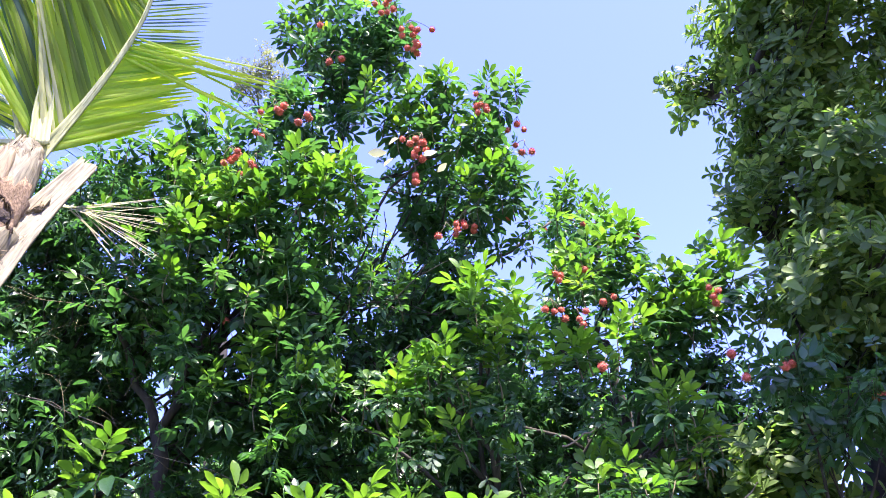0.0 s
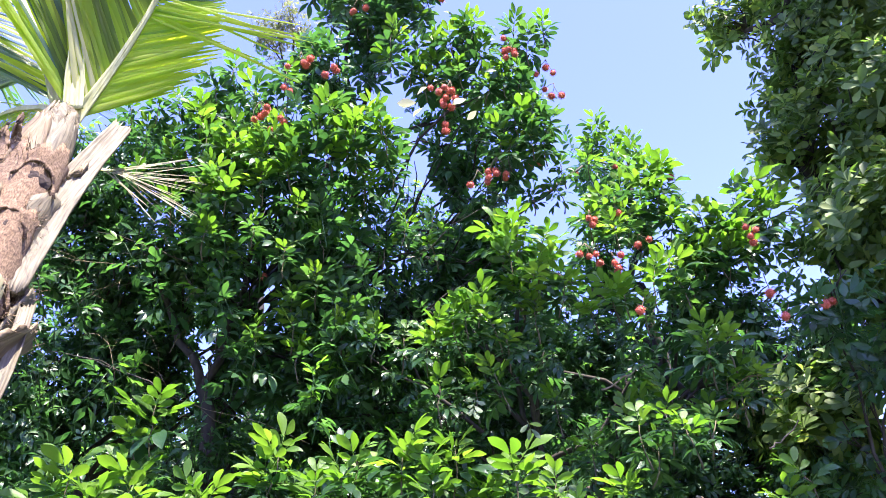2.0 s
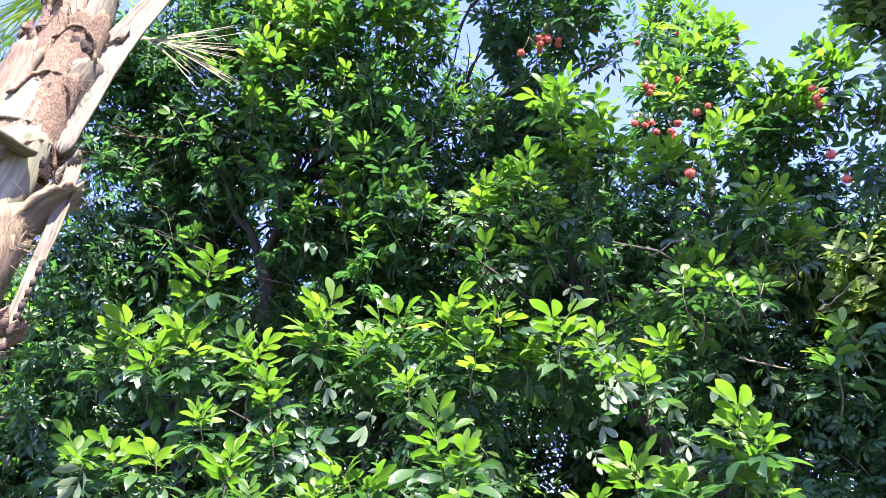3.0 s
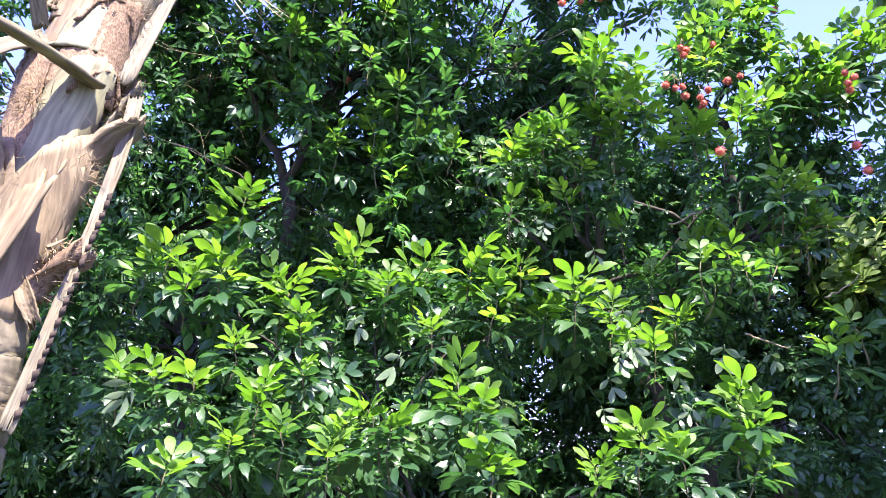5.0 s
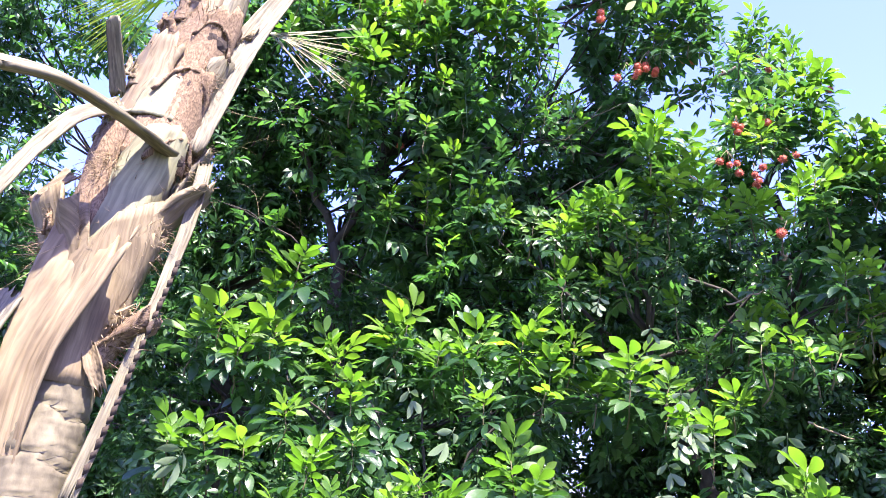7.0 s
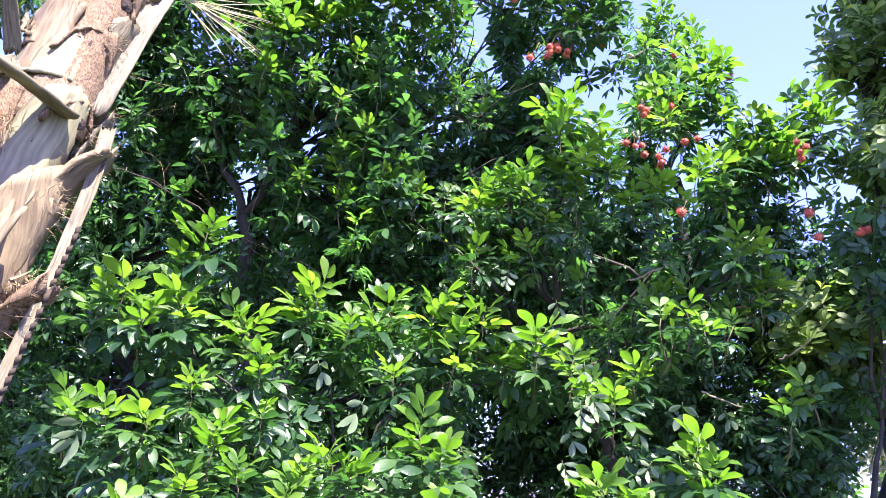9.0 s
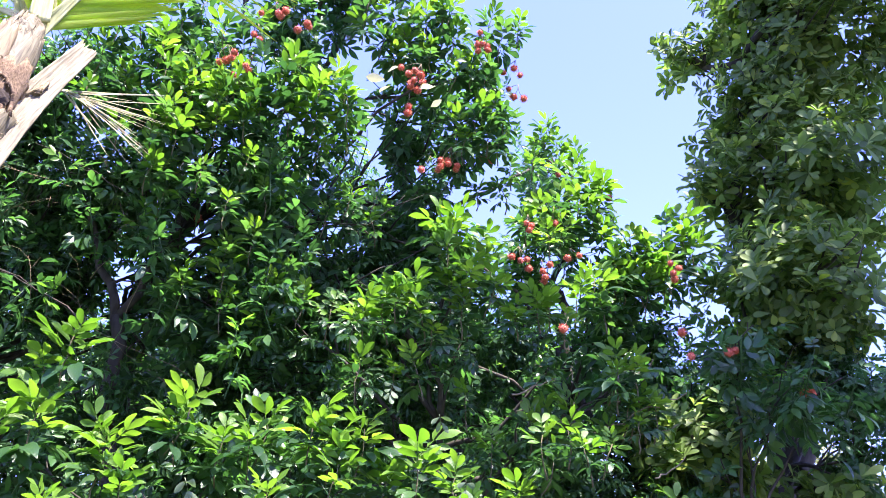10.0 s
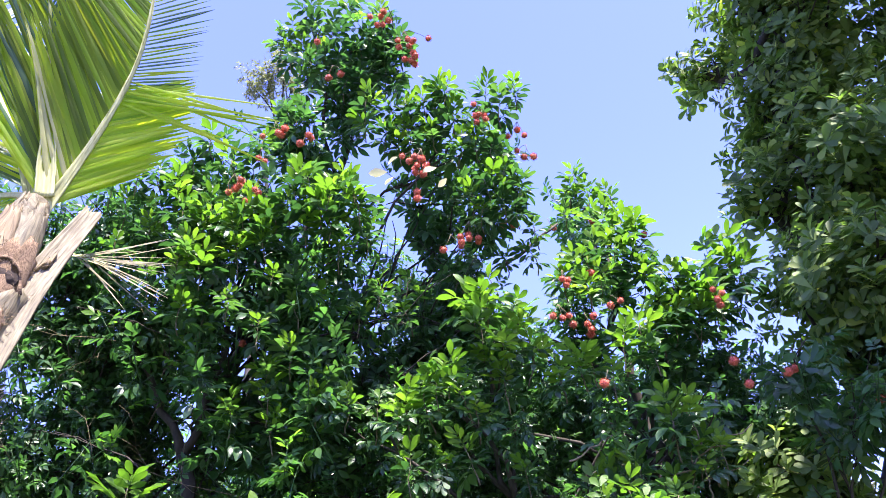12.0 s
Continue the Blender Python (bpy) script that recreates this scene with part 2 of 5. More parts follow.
def lobe_sites(lobes, rng, tuft=0.36, rise=0.7, fill=0.5, spread=0.1, per=(7, 16)):
    """Where twig tips stand in a crown of lobes: tufts on the outside, a thin fill within.
    Gives places, ways and how much each tip stands at the sunny top of its tuft."""
    P, D, H = [], [], []
    for x, y, z, a, b, c in lobes:
        mid, half = np.array((x, y, z)), np.array((a, b, c))
        area = 4 * math.pi * (((a * b) ** 1.6 + (a * c) ** 1.6 + (b * c) ** 1.6) / 3) ** (1 / 1.6)
        n = max(4, int(area / tuft ** 2))
        u = rng.normal(0, 1, (n, 3))
        u /= np.linalg.norm(u, axis=1)[:, None]
        for w, r in zip(u, rng.uniform(0.7, 1.12, n)):
            k = int(rng.integers(*per))
            size = spread * rng.uniform(0.7, 1.4)
            off = rng.normal(0, size, (k, 3))
            P.append(mid + w * r * half + off)
            D.append(w * 0.5 + np.array((-0.05, -0.05, rise)) + off / size * 0.3 + rng.normal(0, 0.15, (k, 3)))
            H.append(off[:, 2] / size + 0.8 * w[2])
        k = int(area / fill ** 2)
        u = rng.normal(0, 1, (k, 3))
        u /= np.linalg.norm(u, axis=1)[:, None]
        P.append(mid + u * half * rng.uniform(0.1, 0.75, (k, 1)))
        D.append(u + np.array((0, 0, 0.4)))
        H.append(np.full(k, -9.0))
    return np.concatenate(P), np.concatenate(D), np.concatenate(H)


def thinned(P, sight_openings):
    """Which tips stay outside holes (a place, a radius) cut along lines from the camera's start, to fit the sky seen.
    """
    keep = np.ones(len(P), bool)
    for x, y, z, r in sight_openings:
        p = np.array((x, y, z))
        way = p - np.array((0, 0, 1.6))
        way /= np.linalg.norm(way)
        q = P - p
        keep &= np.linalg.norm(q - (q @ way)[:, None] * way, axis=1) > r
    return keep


def foliage(name, kinds, sites, ways, scales, rng, materials, slot_of, parent, label=""):
    """One crown mesh of many leaf blades."""
    frames = frames_from(ways, rng)
    pick = rng.integers(0, len(kinds), len(sites))
    V, F, S, n = [], [], [], 0
    for i, k in enumerate(pick):
        v, f, tip = kinds[k]
        V.append((v - np.array((0, 0, 0.75 * v[:, 2].max()))) * scales[i] @ frames[i].T + sites[i])
        F += [tuple(q + n for q in face) for face in f]
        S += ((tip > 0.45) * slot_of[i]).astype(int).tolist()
        n += len(v)
    return mesh_object(name, np.concatenate(V), F, materials, S, parent, label, "stuff")


def branches(parent, root, lobes, rng, fork, girth=0.09):
    """Trunk to the fork, a leader up through the crown, and from it a limb with side twigs to each lobe."""
    v, f = tube_arrays(bend(root, fork, rng, 8, 0.03), np.linspace(girth, girth * 0.75, 8), 12)
    mesh_object("trunk", v, f, [BARK], None, parent, "greyish brown bark trunk")
    mids = np.array([q[:3] for q in lobes])
    head = mids.mean(0) * np.array((1, 1, 0)) + np.array((0, 0.25, max(mids[:, 2].max() - 1.0, fork[2] + 0.4)))
    leader = bend(fork, head, rng, 14, 0.05)
    v, f = tube_arrays(leader, np.linspace(girth * 0.75, girth * 0.2, 14), 10)
    mesh_object("leader", v, f, [BARK], None, parent)
    for x, y, z, a, b, c in lobes:
        mid = np.array((x, y, z))
        flat = np.linalg.norm((leader - mid)[:, :2], axis=1)
        s = int(np.argmin(np.abs(leader[:, 2] - (z - 0.6 * flat))))
        line = bend(leader[s], mid, rng, 7, 0.09)
        v, f = tube_arrays(line, np.linspace(girth * 0.24, girth * 0.06, 7), 7)
        v, f = list(v), list(f)
        for _ in range(3 + int(12 * min(0.5, a))):
            s = rng.integers(4, 7)
            u = rng.normal(0, 1, 3)
            u[2] = abs(u[2]) * 0.8
            tip = mid + u / np.linalg.norm(u) * np.array((a, b, c)) * 0.95
            tv, tf = tube_arrays(bend(line[s], tip, rng, 5, 0.08), np.linspace(girth * 0.12, 0.003, 5), 5, len(v))
            v += list(tv)
            f += tf
        mesh_object("limb", np.array(v), f, [BARK], None, parent)


# ---- ground ----
g = 400.0
ground = mesh_object("ground", [(-g, -g, 0), (g, -g, 0), (g, g, 0), (-g, g, 0)], [(0, 1, 2, 3)], [SOIL], smooth=False)
tagged(ground, label="grassy soil under the trees", category="ground", kind="structure")

# ---- trees ----
R = np.random.default_rng(11)
LEAFY = [spray(R, int(R.integers(4, 6)), 0.104, 0.46, R.uniform(0.14, 0.24)) for _ in range(14)]
DEEP = [spray(R, int(R.integers(4, 6)), 0.108, 0.46, R.uniform(0.15, 0.25), -0.6, 0.5) for _ in range(14)]
COARSE = [spray(R, int(R.integers(3, 6)), 0.10, 0.46, 0.2, -0.4, 0.8, small_blade) for _ in range(10)]
WHORLS = [whorl(R, leaves=int(R.integers(7, 12))) for _ in range(8)]
# sky holes placed to fit the camera's view, not natural gaps
SIGHT_OPENINGS = [
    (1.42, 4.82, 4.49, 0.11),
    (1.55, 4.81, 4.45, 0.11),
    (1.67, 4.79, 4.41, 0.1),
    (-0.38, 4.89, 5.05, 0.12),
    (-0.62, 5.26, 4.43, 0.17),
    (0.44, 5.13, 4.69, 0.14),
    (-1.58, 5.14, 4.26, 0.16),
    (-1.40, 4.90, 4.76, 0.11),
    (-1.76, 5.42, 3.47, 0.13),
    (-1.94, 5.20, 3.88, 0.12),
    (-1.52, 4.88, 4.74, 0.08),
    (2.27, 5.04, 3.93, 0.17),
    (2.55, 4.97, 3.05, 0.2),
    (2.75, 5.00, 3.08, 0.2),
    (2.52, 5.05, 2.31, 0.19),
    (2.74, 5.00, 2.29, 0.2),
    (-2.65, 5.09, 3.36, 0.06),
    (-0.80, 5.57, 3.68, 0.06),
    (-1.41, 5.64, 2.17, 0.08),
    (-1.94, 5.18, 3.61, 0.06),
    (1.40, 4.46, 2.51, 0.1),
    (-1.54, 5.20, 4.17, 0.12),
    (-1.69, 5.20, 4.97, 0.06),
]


def tree(name, label, lobes, root, fork, seed, kinds, materials, young=0.0, scale=1.0, girth=0.09, rise=0.9, tuft=0.42, fill=0.36, spread=0.1, margin=0.12, back=0.0, slope=0.0, per=(7, 16), beyond=(), ends=()):
    """Trunk, limbs and a crown of leafy twig tips round the lobes."""
    rng = np.random.default_rng(seed)
    t = thing(name, label, "tree" if name.endswith("tree") else "shrub", root)
    inv = np.array(root)
    high = max(q[2] for q in lobes)
    lob = [(x - inv[0], y - inv[1] + back + slope * (high - z), z - inv[2], max(0.1, a - margin), b, max(0.1, c - margin)) for x, y, z, a, b, c in lobes]
    branches(t, (0, 0, 0), lob, rng, np.array(fork) - inv, girth)
    # beyond: unseen lobes added out of view to block light
    lob += [(x - inv[0], y - inv[1], z - inv[2], a, b, c) for x, y, z, a, b, c in beyond]
    P, D, H = lobe_sites(lob, rng, tuft, rise, fill, spread, per)
    # the paler share is tuned per crown to match its lit or dim look
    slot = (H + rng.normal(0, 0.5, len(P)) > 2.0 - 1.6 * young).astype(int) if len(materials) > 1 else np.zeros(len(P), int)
    for x0, x1, y0, y1, z0, z1, count in ends:   # twig ends in front of the crown, some pale to lighten its shaded parts
        P = np.concatenate([P, rng.uniform((x0, y0, z0), (x1, y1, z1), (count, 3)) - inv])
        D = np.concatenate([D, rng.normal(0, 0.3, (count, 3)) + np.array((0, -0.2, 1.0))])
        slot = np.concatenate([slot, (rng.random(count) < 0.24).astype(int)])
    # radii scaled by region so the sky holes fit the camera's view
    keep = thinned(P + inv, [(x, y, z, r * (1.4 if x < -1.45 and z < 4.4 else 1.1 if x < 1.2 else 0.7 if x < 2.5 else 0.92)) for x, y, z, r in SIGHT_OPENINGS])
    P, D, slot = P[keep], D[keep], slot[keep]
    foliage("crown", kinds, P, D, scale * rng.uniform(0.75, 1.2, len(P)), rng, materials, slot, t)
    return t


# ---- leading shoots, each leaf an object of its own ----
SHOOT_LEAF = leaf_material("shoot leaf", [(0.0, (0.070, 0.165, 0.017)), (0.5, (0.094, 0.205, 0.021)), (1.0, (0.138, 0.252, 0.029))], (1.75, 1.9, 0.8), 0.5, 0.42, 0.2, True)
OLDER_LEAF = leaf_material("older shoot leaf", [(0.0, (0.020, 0.056, 0.025)), (0.6, (0.036, 0.09, 0.034)), (1.0, (0.072, 0.145, 0.044))], (1.9, 2.3, 0.9), 0.4, 0.32, 0.2, True)


def leaf_meshes(mat, limp, count):
    made = []
    for k in range(count):
        v, f = compound_leaf(R, 3 if k % 3 == 0 else 2, R.uniform(0.38, 0.46), broad_blade, limp, 0.24)
        me = bpy.data.meshes.new("leaf")
        me.from_pydata(v, [], f)
        me.materials.append(mat)
        me.polygons.foreach_set("use_smooth", np.ones(len(f), dtype=bool))
        made.append(me)
    return made


YOUNG_LEAVES, OLD_LEAVES = leaf_meshes(SHOOT_LEAF, 0.04, 7), leaf_meshes(OLDER_LEAF, 0.2, 7)


def shoot(parent, at, size, rng, leaves, bright):
    """An upright leading twig: a cup of young leaves over spreading older ones."""
    lean = np.array((rng.normal(0, 0.14), rng.normal(-0.12, 0.12), 1.0))
    lean /= np.linalg.norm(lean)
    height = size * rng.uniform(0.9, 1.35)
    v, f = tube_arrays(bend(-lean * (height + 0.10), (0, 0, 0), rng, 6, 0.05), np.linspace(0.005, 0.0025, 6), 6)
    s = mesh_object("shoot", v, f, [TWIG], None, parent)
    s.location = Vector(at) - parent.location
    fr = Matrix(frames_from(np.array([lean]), rng)[0].tolist())
    for i in range(leaves):
        up = i / max(1, leaves - 1)
        m = fr @ Matrix(turn(0, 0, i * 2.4 + rng.normal(0, 0.25)).tolist()) @ Matrix(turn(-0.15 + 1.3 * up + rng.normal(0, 0.13), rng.normal(0, 0.2), 0).tolist())
        ob = new("leaf", (YOUNG_LEAVES if up > 1 - bright else OLD_LEAVES)[int(rng.integers(0, 7))])
        ob.parent = s
        ob.matrix_local = Matrix.LocRotScale(Vector(lean * (up - 1) * height), m.to_quaternion(), Vector((1, 1, 1)) * size * rng.uniform(0.85, 1.1) * (1.0 - 0.2 * up))


# bright: share of paler young leaves, also cut to darken shaded groups by colour
def shoots(parent, places, seed, leaves=8, bright=0.6, scale=1.0):
    rng = np.random.default_rng(seed)
    for x, y, z, size in places:
        shoot(parent, (x, y, z), size * scale, rng, leaves, bright + rng.normal(0, 0.12))


MAIN = [
    (-1.95, 4.47, 5.45, 0.29, 0.40, 0.18),
    (-2.29, 4.57, 5.28, 0.31, 0.40, 0.20),
    (-1.71, 4.47, 5.57, 0.20, 0.30, 0.13),
    (-0.36, 4.64, 6.83, 0.27, 0.30, 0.29),
    (-0.79, 4.72, 6.71, 0.42, 0.40, 0.34),
    (-0.80, 4.94, 6.35, 0.29, 0.30, 0.29),
    (-1.08, 4.79, 5.86, 0.50, 0.50, 0.32),
    (-0.02, 4.72, 5.77, 0.49, 0.50, 0.27),
    (0.45, 4.86, 5.89, 0.23, 0.30, 0.30),
    (0.27, 4.91, 5.37, 0.30, 0.40, 0.26),
    (-0.25, 4.90, 5.39, 0.39, 0.50, 0.26),
    (-1.41, 4.55, 5.24, 0.50, 0.60, 0.29),
    (-1.90, 4.50, 5.08, 0.46, 0.50, 0.29),
    (-1.31, 4.38, 4.65, 0.54, 0.60, 0.27),
    (-0.73, 4.40, 4.99, 0.24, 0.30, 0.20),
    (0.03, 5.02, 4.89, 0.38, 0.40, 0.21),
    (-2.10, 4.74, 4.63, 0.50, 0.60, 0.38),
]
MAIN_LOW = [
    (-1.25, 4.70, 4.20, 0.52, 0.45, 0.36), (-0.72, 4.75, 4.42, 0.46, 0.45, 0.34), (-1.30, 4.65, 3.65, 0.46, 0.45, 0.34),
    (-0.75, 4.72, 3.86, 0.46, 0.45, 0.34), (-0.22, 4.90, 4.40, 0.44, 0.45, 0.34), (-0.28, 4.82, 3.92, 0.42, 0.45, 0.30),
    (-1.75, 4.62, 4.22, 0.42, 0.45, 0.36), (-1.80, 4.60, 3.70, 0.40, 0.45, 0.36), (0.05, 5.10, 4.62, 0.40, 0.45, 0.30),
]
main_tree = tree("fruit_tree", "tall fruit tree with glossy green compound leaves", MAIN + MAIN_LOW, (-1.7, 6.4, 0), (-2.23, 6.13, 3.86), 1, LEAFY, [LEAF, YOUNG_LIFT], 0.15, tuft=0.44, fill=0.46, rise=1.1, per=(3, 6), margin=0.10, back=0.12, slope=0.17, ends=[(-2.3, -0.7, 4.3, 4.7, 3.0, 4.5, 50), (-1.9, -0.6, 4.35, 4.7, 4.4, 5.0, 26)])
MAIN_BRIGHT = [
    (-1.02, 4.35, 5.11, 0.183), (-0.94, 4.40, 5.24, 0.162), (-0.75, 4.35, 5.04, 0.173), (-0.65, 4.35, 5.07, 0.157),
    (-0.60, 4.35, 4.96, 0.155), (-0.85, 4.35, 4.93, 0.156), (-1.06, 4.35, 4.96, 0.157), (-1.18, 4.35, 4.88, 0.141),
    (-1.35, 4.30, 4.87, 0.164), (-1.42, 4.30, 4.76, 0.147), (-1.58, 4.30, 4.96, 0.151), (-1.63, 4.30, 4.82, 0.142),
    (-1.67, 4.20, 4.60, 0.145), (-1.59, 4.20, 4.48, 0.142), (-1.72, 4.20, 4.51, 0.129), (-1.78, 4.30, 4.99, 0.137),
    (-1.39, 4.30, 4.60, 0.129), (-1.23, 4.35, 4.69, 0.138), (-0.98, 4.35, 4.80, 0.131), (-0.78, 4.35, 4.83, 0.131),
    (-1.88, 4.40, 5.24, 0.143), (-1.33, 4.35, 5.04, 0.136), (-1.14, 4.35, 4.38, 0.111), (-1.20, 4.30, 4.03, 0.100),
    (-1.67, 4.20, 4.15, 0.116),
]
shoots(main_tree, MAIN_BRIGHT, 31, scale=0.85)
MAIN_SIDE = [
    (-0.54, 4.70, 6.10, 0.165), (-0.36, 4.70, 6.00, 0.163), (0.01, 4.70, 6.13, 0.165), (0.10, 4.70, 6.15, 0.156),
    (-0.10, 4.70, 6.03, 0.145), (0.40, 4.70, 6.04, 0.164), (0.50, 4.70, 5.91, 0.152), (0.62, 4.70, 6.06, 0.128),
    (-0.22, 4.70, 5.93, 0.152), (-0.58, 4.70, 5.89, 0.152), (-0.31, 4.70, 5.65, 0.148), (-0.22, 4.70, 5.76, 0.150),
    (-0.40, 4.70, 5.77, 0.141), (-0.05, 4.70, 5.71, 0.149), (0.13, 4.70, 5.88, 0.152), (0.28, 4.70, 5.62, 0.156),
    (0.41, 4.70, 5.55, 0.147), (0.17, 4.70, 5.57, 0.147), (0.22, 4.70, 5.10, 0.148), (0.35, 4.70, 5.21, 0.158),
    (0.48, 4.70, 5.28, 0.160), (0.29, 4.70, 4.98, 0.138), (0.42, 4.70, 5.02, 0.139), (0.51, 4.70, 4.97, 0.130),
]
shoots(main_tree, MAIN_SIDE, 32, bright=0.4, scale=0.8)
MAIN_TOP = [
    (0.56, 4.75, 5.21, 0.143), (0.63, 4.90, 4.90, 0.117), (0.57, 4.90, 4.69, 0.114), (0.39, 4.90, 4.65, 0.105),
    (-1.13, 4.75, 6.09, 0.158), (-1.18, 4.75, 5.97, 0.147), (-1.26, 4.75, 6.06, 0.140), (-1.04, 4.75, 6.43, 0.154),
    (-1.02, 4.75, 6.57, 0.156), (-1.25, 4.75, 6.89, 0.142), (-1.18, 4.75, 7.02, 0.154), (-0.99, 4.75, 7.01, 0.153),
    (-0.80, 4.75, 6.98, 0.152), (-0.89, 4.75, 6.71, 0.138), (-0.60, 4.75, 6.78, 0.138), (-1.08, 4.75, 6.74, 0.139),
    (-1.21, 4.75, 6.73, 0.139), (-1.01, 4.75, 7.28, 0.157), (-0.71, 4.75, 7.22, 0.156), (-0.41, 4.75, 7.06, 0.152),
    (-0.71, 4.75, 6.37, 0.133), (-0.51, 4.75, 6.55, 0.145), (-0.37, 4.75, 6.48, 0.143), (-0.32, 4.75, 6.29, 0.131),
    (-0.60, 4.75, 6.37, 0.133),
]
shoots(main_tree, MAIN_TOP, 33, bright=0.12, scale=0.8)
MAIN_LEFT = [
    (-1.84, 4.50, 5.56, 0.141), (-1.69, 4.50, 5.72, 0.142), (-1.90, 4.50, 5.46, 0.131), (-1.54, 4.50, 5.49, 0.138),
    (-2.10, 4.50, 5.47, 0.132), (-2.24, 4.50, 5.45, 0.124), (-2.30, 4.50, 5.20, 0.122), (-2.44, 4.50, 5.41, 0.125),
    (-2.03, 4.50, 5.13, 0.119), (-2.09, 4.50, 4.94, 0.117), (-1.37, 4.50, 5.40, 0.127), (-1.31, 4.50, 5.62, 0.121),
    (-2.28, 4.40, 4.79, 0.107), (-1.97, 4.30, 4.48, 0.109), (-1.73, 4.20, 4.32, 0.104), (-1.40, 4.20, 4.18, 0.101),
    (-1.04, 4.50, 4.21, 0.104), (-0.63, 4.70, 4.22, 0.106), (-0.48, 4.70, 4.39, 0.108), (-0.33, 4.70, 4.20, 0.106),
    (-0.73, 4.50, 4.63, 0.108), (-0.55, 4.60, 4.79, 0.110),
]
shoots(main_tree, MAIN_LEFT, 34, 7, 0.3, 0.85)
LEFT_HIGH = [
    (-3.16, 5.12, 5.18, 0.59, 0.70, 0.59),
    (-3.18, 5.52, 4.50, 0.69, 0.80, 0.64),
    (-2.51, 5.84, 4.52, 0.54, 0.70, 0.44),
    (-2.85, 5.94, 3.96, 0.59, 0.70, 0.44),
    (-3.29, 5.84, 3.63, 0.59, 0.80, 0.59),
    (-1.44, 6.08, 4.28, 0.33, 0.50, 0.33),
    (-4.67, 5.09, 4.54, 0.47, 0.70, 0.58),
    (-4.72, 4.74, 5.06, 0.58, 0.70, 0.47),
    (-4.25, 5.13, 5.26, 0.48, 0.60, 0.43),
    (-4.48, 4.99, 3.60, 0.54, 0.80, 0.64),
    (-3.22, 5.23, 3.55, 0.55, 0.60, 0.50),
    (-2.56, 5.50, 3.68, 0.36, 0.50, 0.46),
    (-1.96, 5.39, 2.87, 0.59, 0.60, 0.46),
]
LEFT_LOW = [
    (-3.42, 5.47, 2.62, 0.60, 0.60, 0.56),
    (-2.96, 5.32, 2.05, 0.57, 0.50, 0.48),
    (-4.47, 5.26, 2.60, 0.59, 0.80, 0.59),
    (-4.24, 5.50, 1.88, 0.79, 0.80, 0.59),
    (-1.78, 5.57, 3.94, 0.44, 0.50, 0.35),
    (-1.37, 5.46, 4.43, 0.40, 0.50, 0.27),
    (-1.93, 5.30, 4.42, 0.40, 0.50, 0.31),
    (-2.65, 5.75, 3.96, 0.57, 0.50, 0.38),
    (-1.85, 5.55, 3.41, 0.48, 0.50, 0.30),
    (-1.17, 6.19, 3.74, 0.57, 0.50, 0.38),
    (-1.85, 6.10, 3.90, 0.48, 0.50, 0.39),
    (-1.55, 5.19, 2.15, 0.55, 0.50, 0.39),
    (-0.61, 5.33, 2.33, 0.55, 0.50, 0.43),
]
LEFT = LEFT_HIGH + LEFT_LOW
LEFT += [(-2.85, 5.05, 5.42, 0.38, 0.4, 0.32), (-3.15, 5.05, 5.32, 0.42, 0.4, 0.34), (-2.55, 5.05, 5.48, 0.32, 0.4, 0.28), (-3.15, 5.2, 4.70, 0.50, 0.5, 0.45), (-2.85, 5.2, 4.25, 0.50, 0.5, 0.45), (-2.75, 5.1, 4.95, 0.45, 0.5, 0.40), (-2.35, 5.2, 4.50, 0.45, 0.5, 0.40)]
left_tree = tree("shade_tree", "dark leafy tree with thin crossing branches", LEFT, (-3.2, 6.6, 0), (-3.1, 6.5, 2.4), 2, COARSE, [LEAF, YOUNG_LIFT], 0.0, tuft=0.5, fill=0.4, per=(4, 9), ends=[(-3.5, -2.0, 4.4, 4.9, 2.6, 4.6, 50), (-4.8, -2.9, 4.9, 5.4, 3.4, 5.7, 16)])
MID = [
    (1.22, 6.42, 6.21, 0.22, 0.30, 0.22),
    (1.23, 6.19, 5.65, 0.32, 0.40, 0.24),
    (1.36, 5.44, 4.88, 0.30, 0.40, 0.34),
    (0.92, 5.33, 4.63, 0.30, 0.40, 0.26),
    (1.07, 5.45, 4.35, 0.43, 0.50, 0.22),
    (1.61, 4.90, 4.26, 0.37, 0.50, 0.18),
    (1.93, 4.90, 4.47, 0.17, 0.30, 0.19),
    (1.44, 4.81, 3.84, 0.46, 0.50, 0.23),
]
mid_tree = tree("fruit_tree", "smaller fruit tree with bright top leaves", MID, (1.6, 6.3, 0), (1.5, 6.2, 2.4), 3, LEAFY, [LEAF, YOUNG_LIFT], 0.2, rise=1.2, per=(3, 6), tuft=0.45, fill=0.42, margin=0.18, back=0.4)
MID_TOP = [
    (1.21, 6.30, 6.27, 0.167), (1.14, 6.30, 6.09, 0.154), (1.29, 6.20, 6.01, 0.152), (1.46, 6.10, 5.87, 0.160),
    (1.03, 6.00, 5.66, 0.144), (1.22, 5.80, 5.51, 0.159), (1.24, 5.40, 5.21, 0.186), (1.35, 5.30, 5.08, 0.200),
    (1.46, 5.30, 5.02, 0.200), (1.10, 5.20, 4.82, 0.192), (1.25, 5.20, 4.84, 0.184), (0.94, 5.10, 4.67, 0.177),
    (0.82, 5.10, 4.56, 0.150), (1.36, 5.20, 4.73, 0.175), (1.42, 5.20, 4.58, 0.164), (1.09, 5.10, 4.52, 0.159),
    (0.96, 5.00, 4.40, 0.130),
]
shoots(mid_tree, MID_TOP, 35, bright=0.55, scale=0.8)
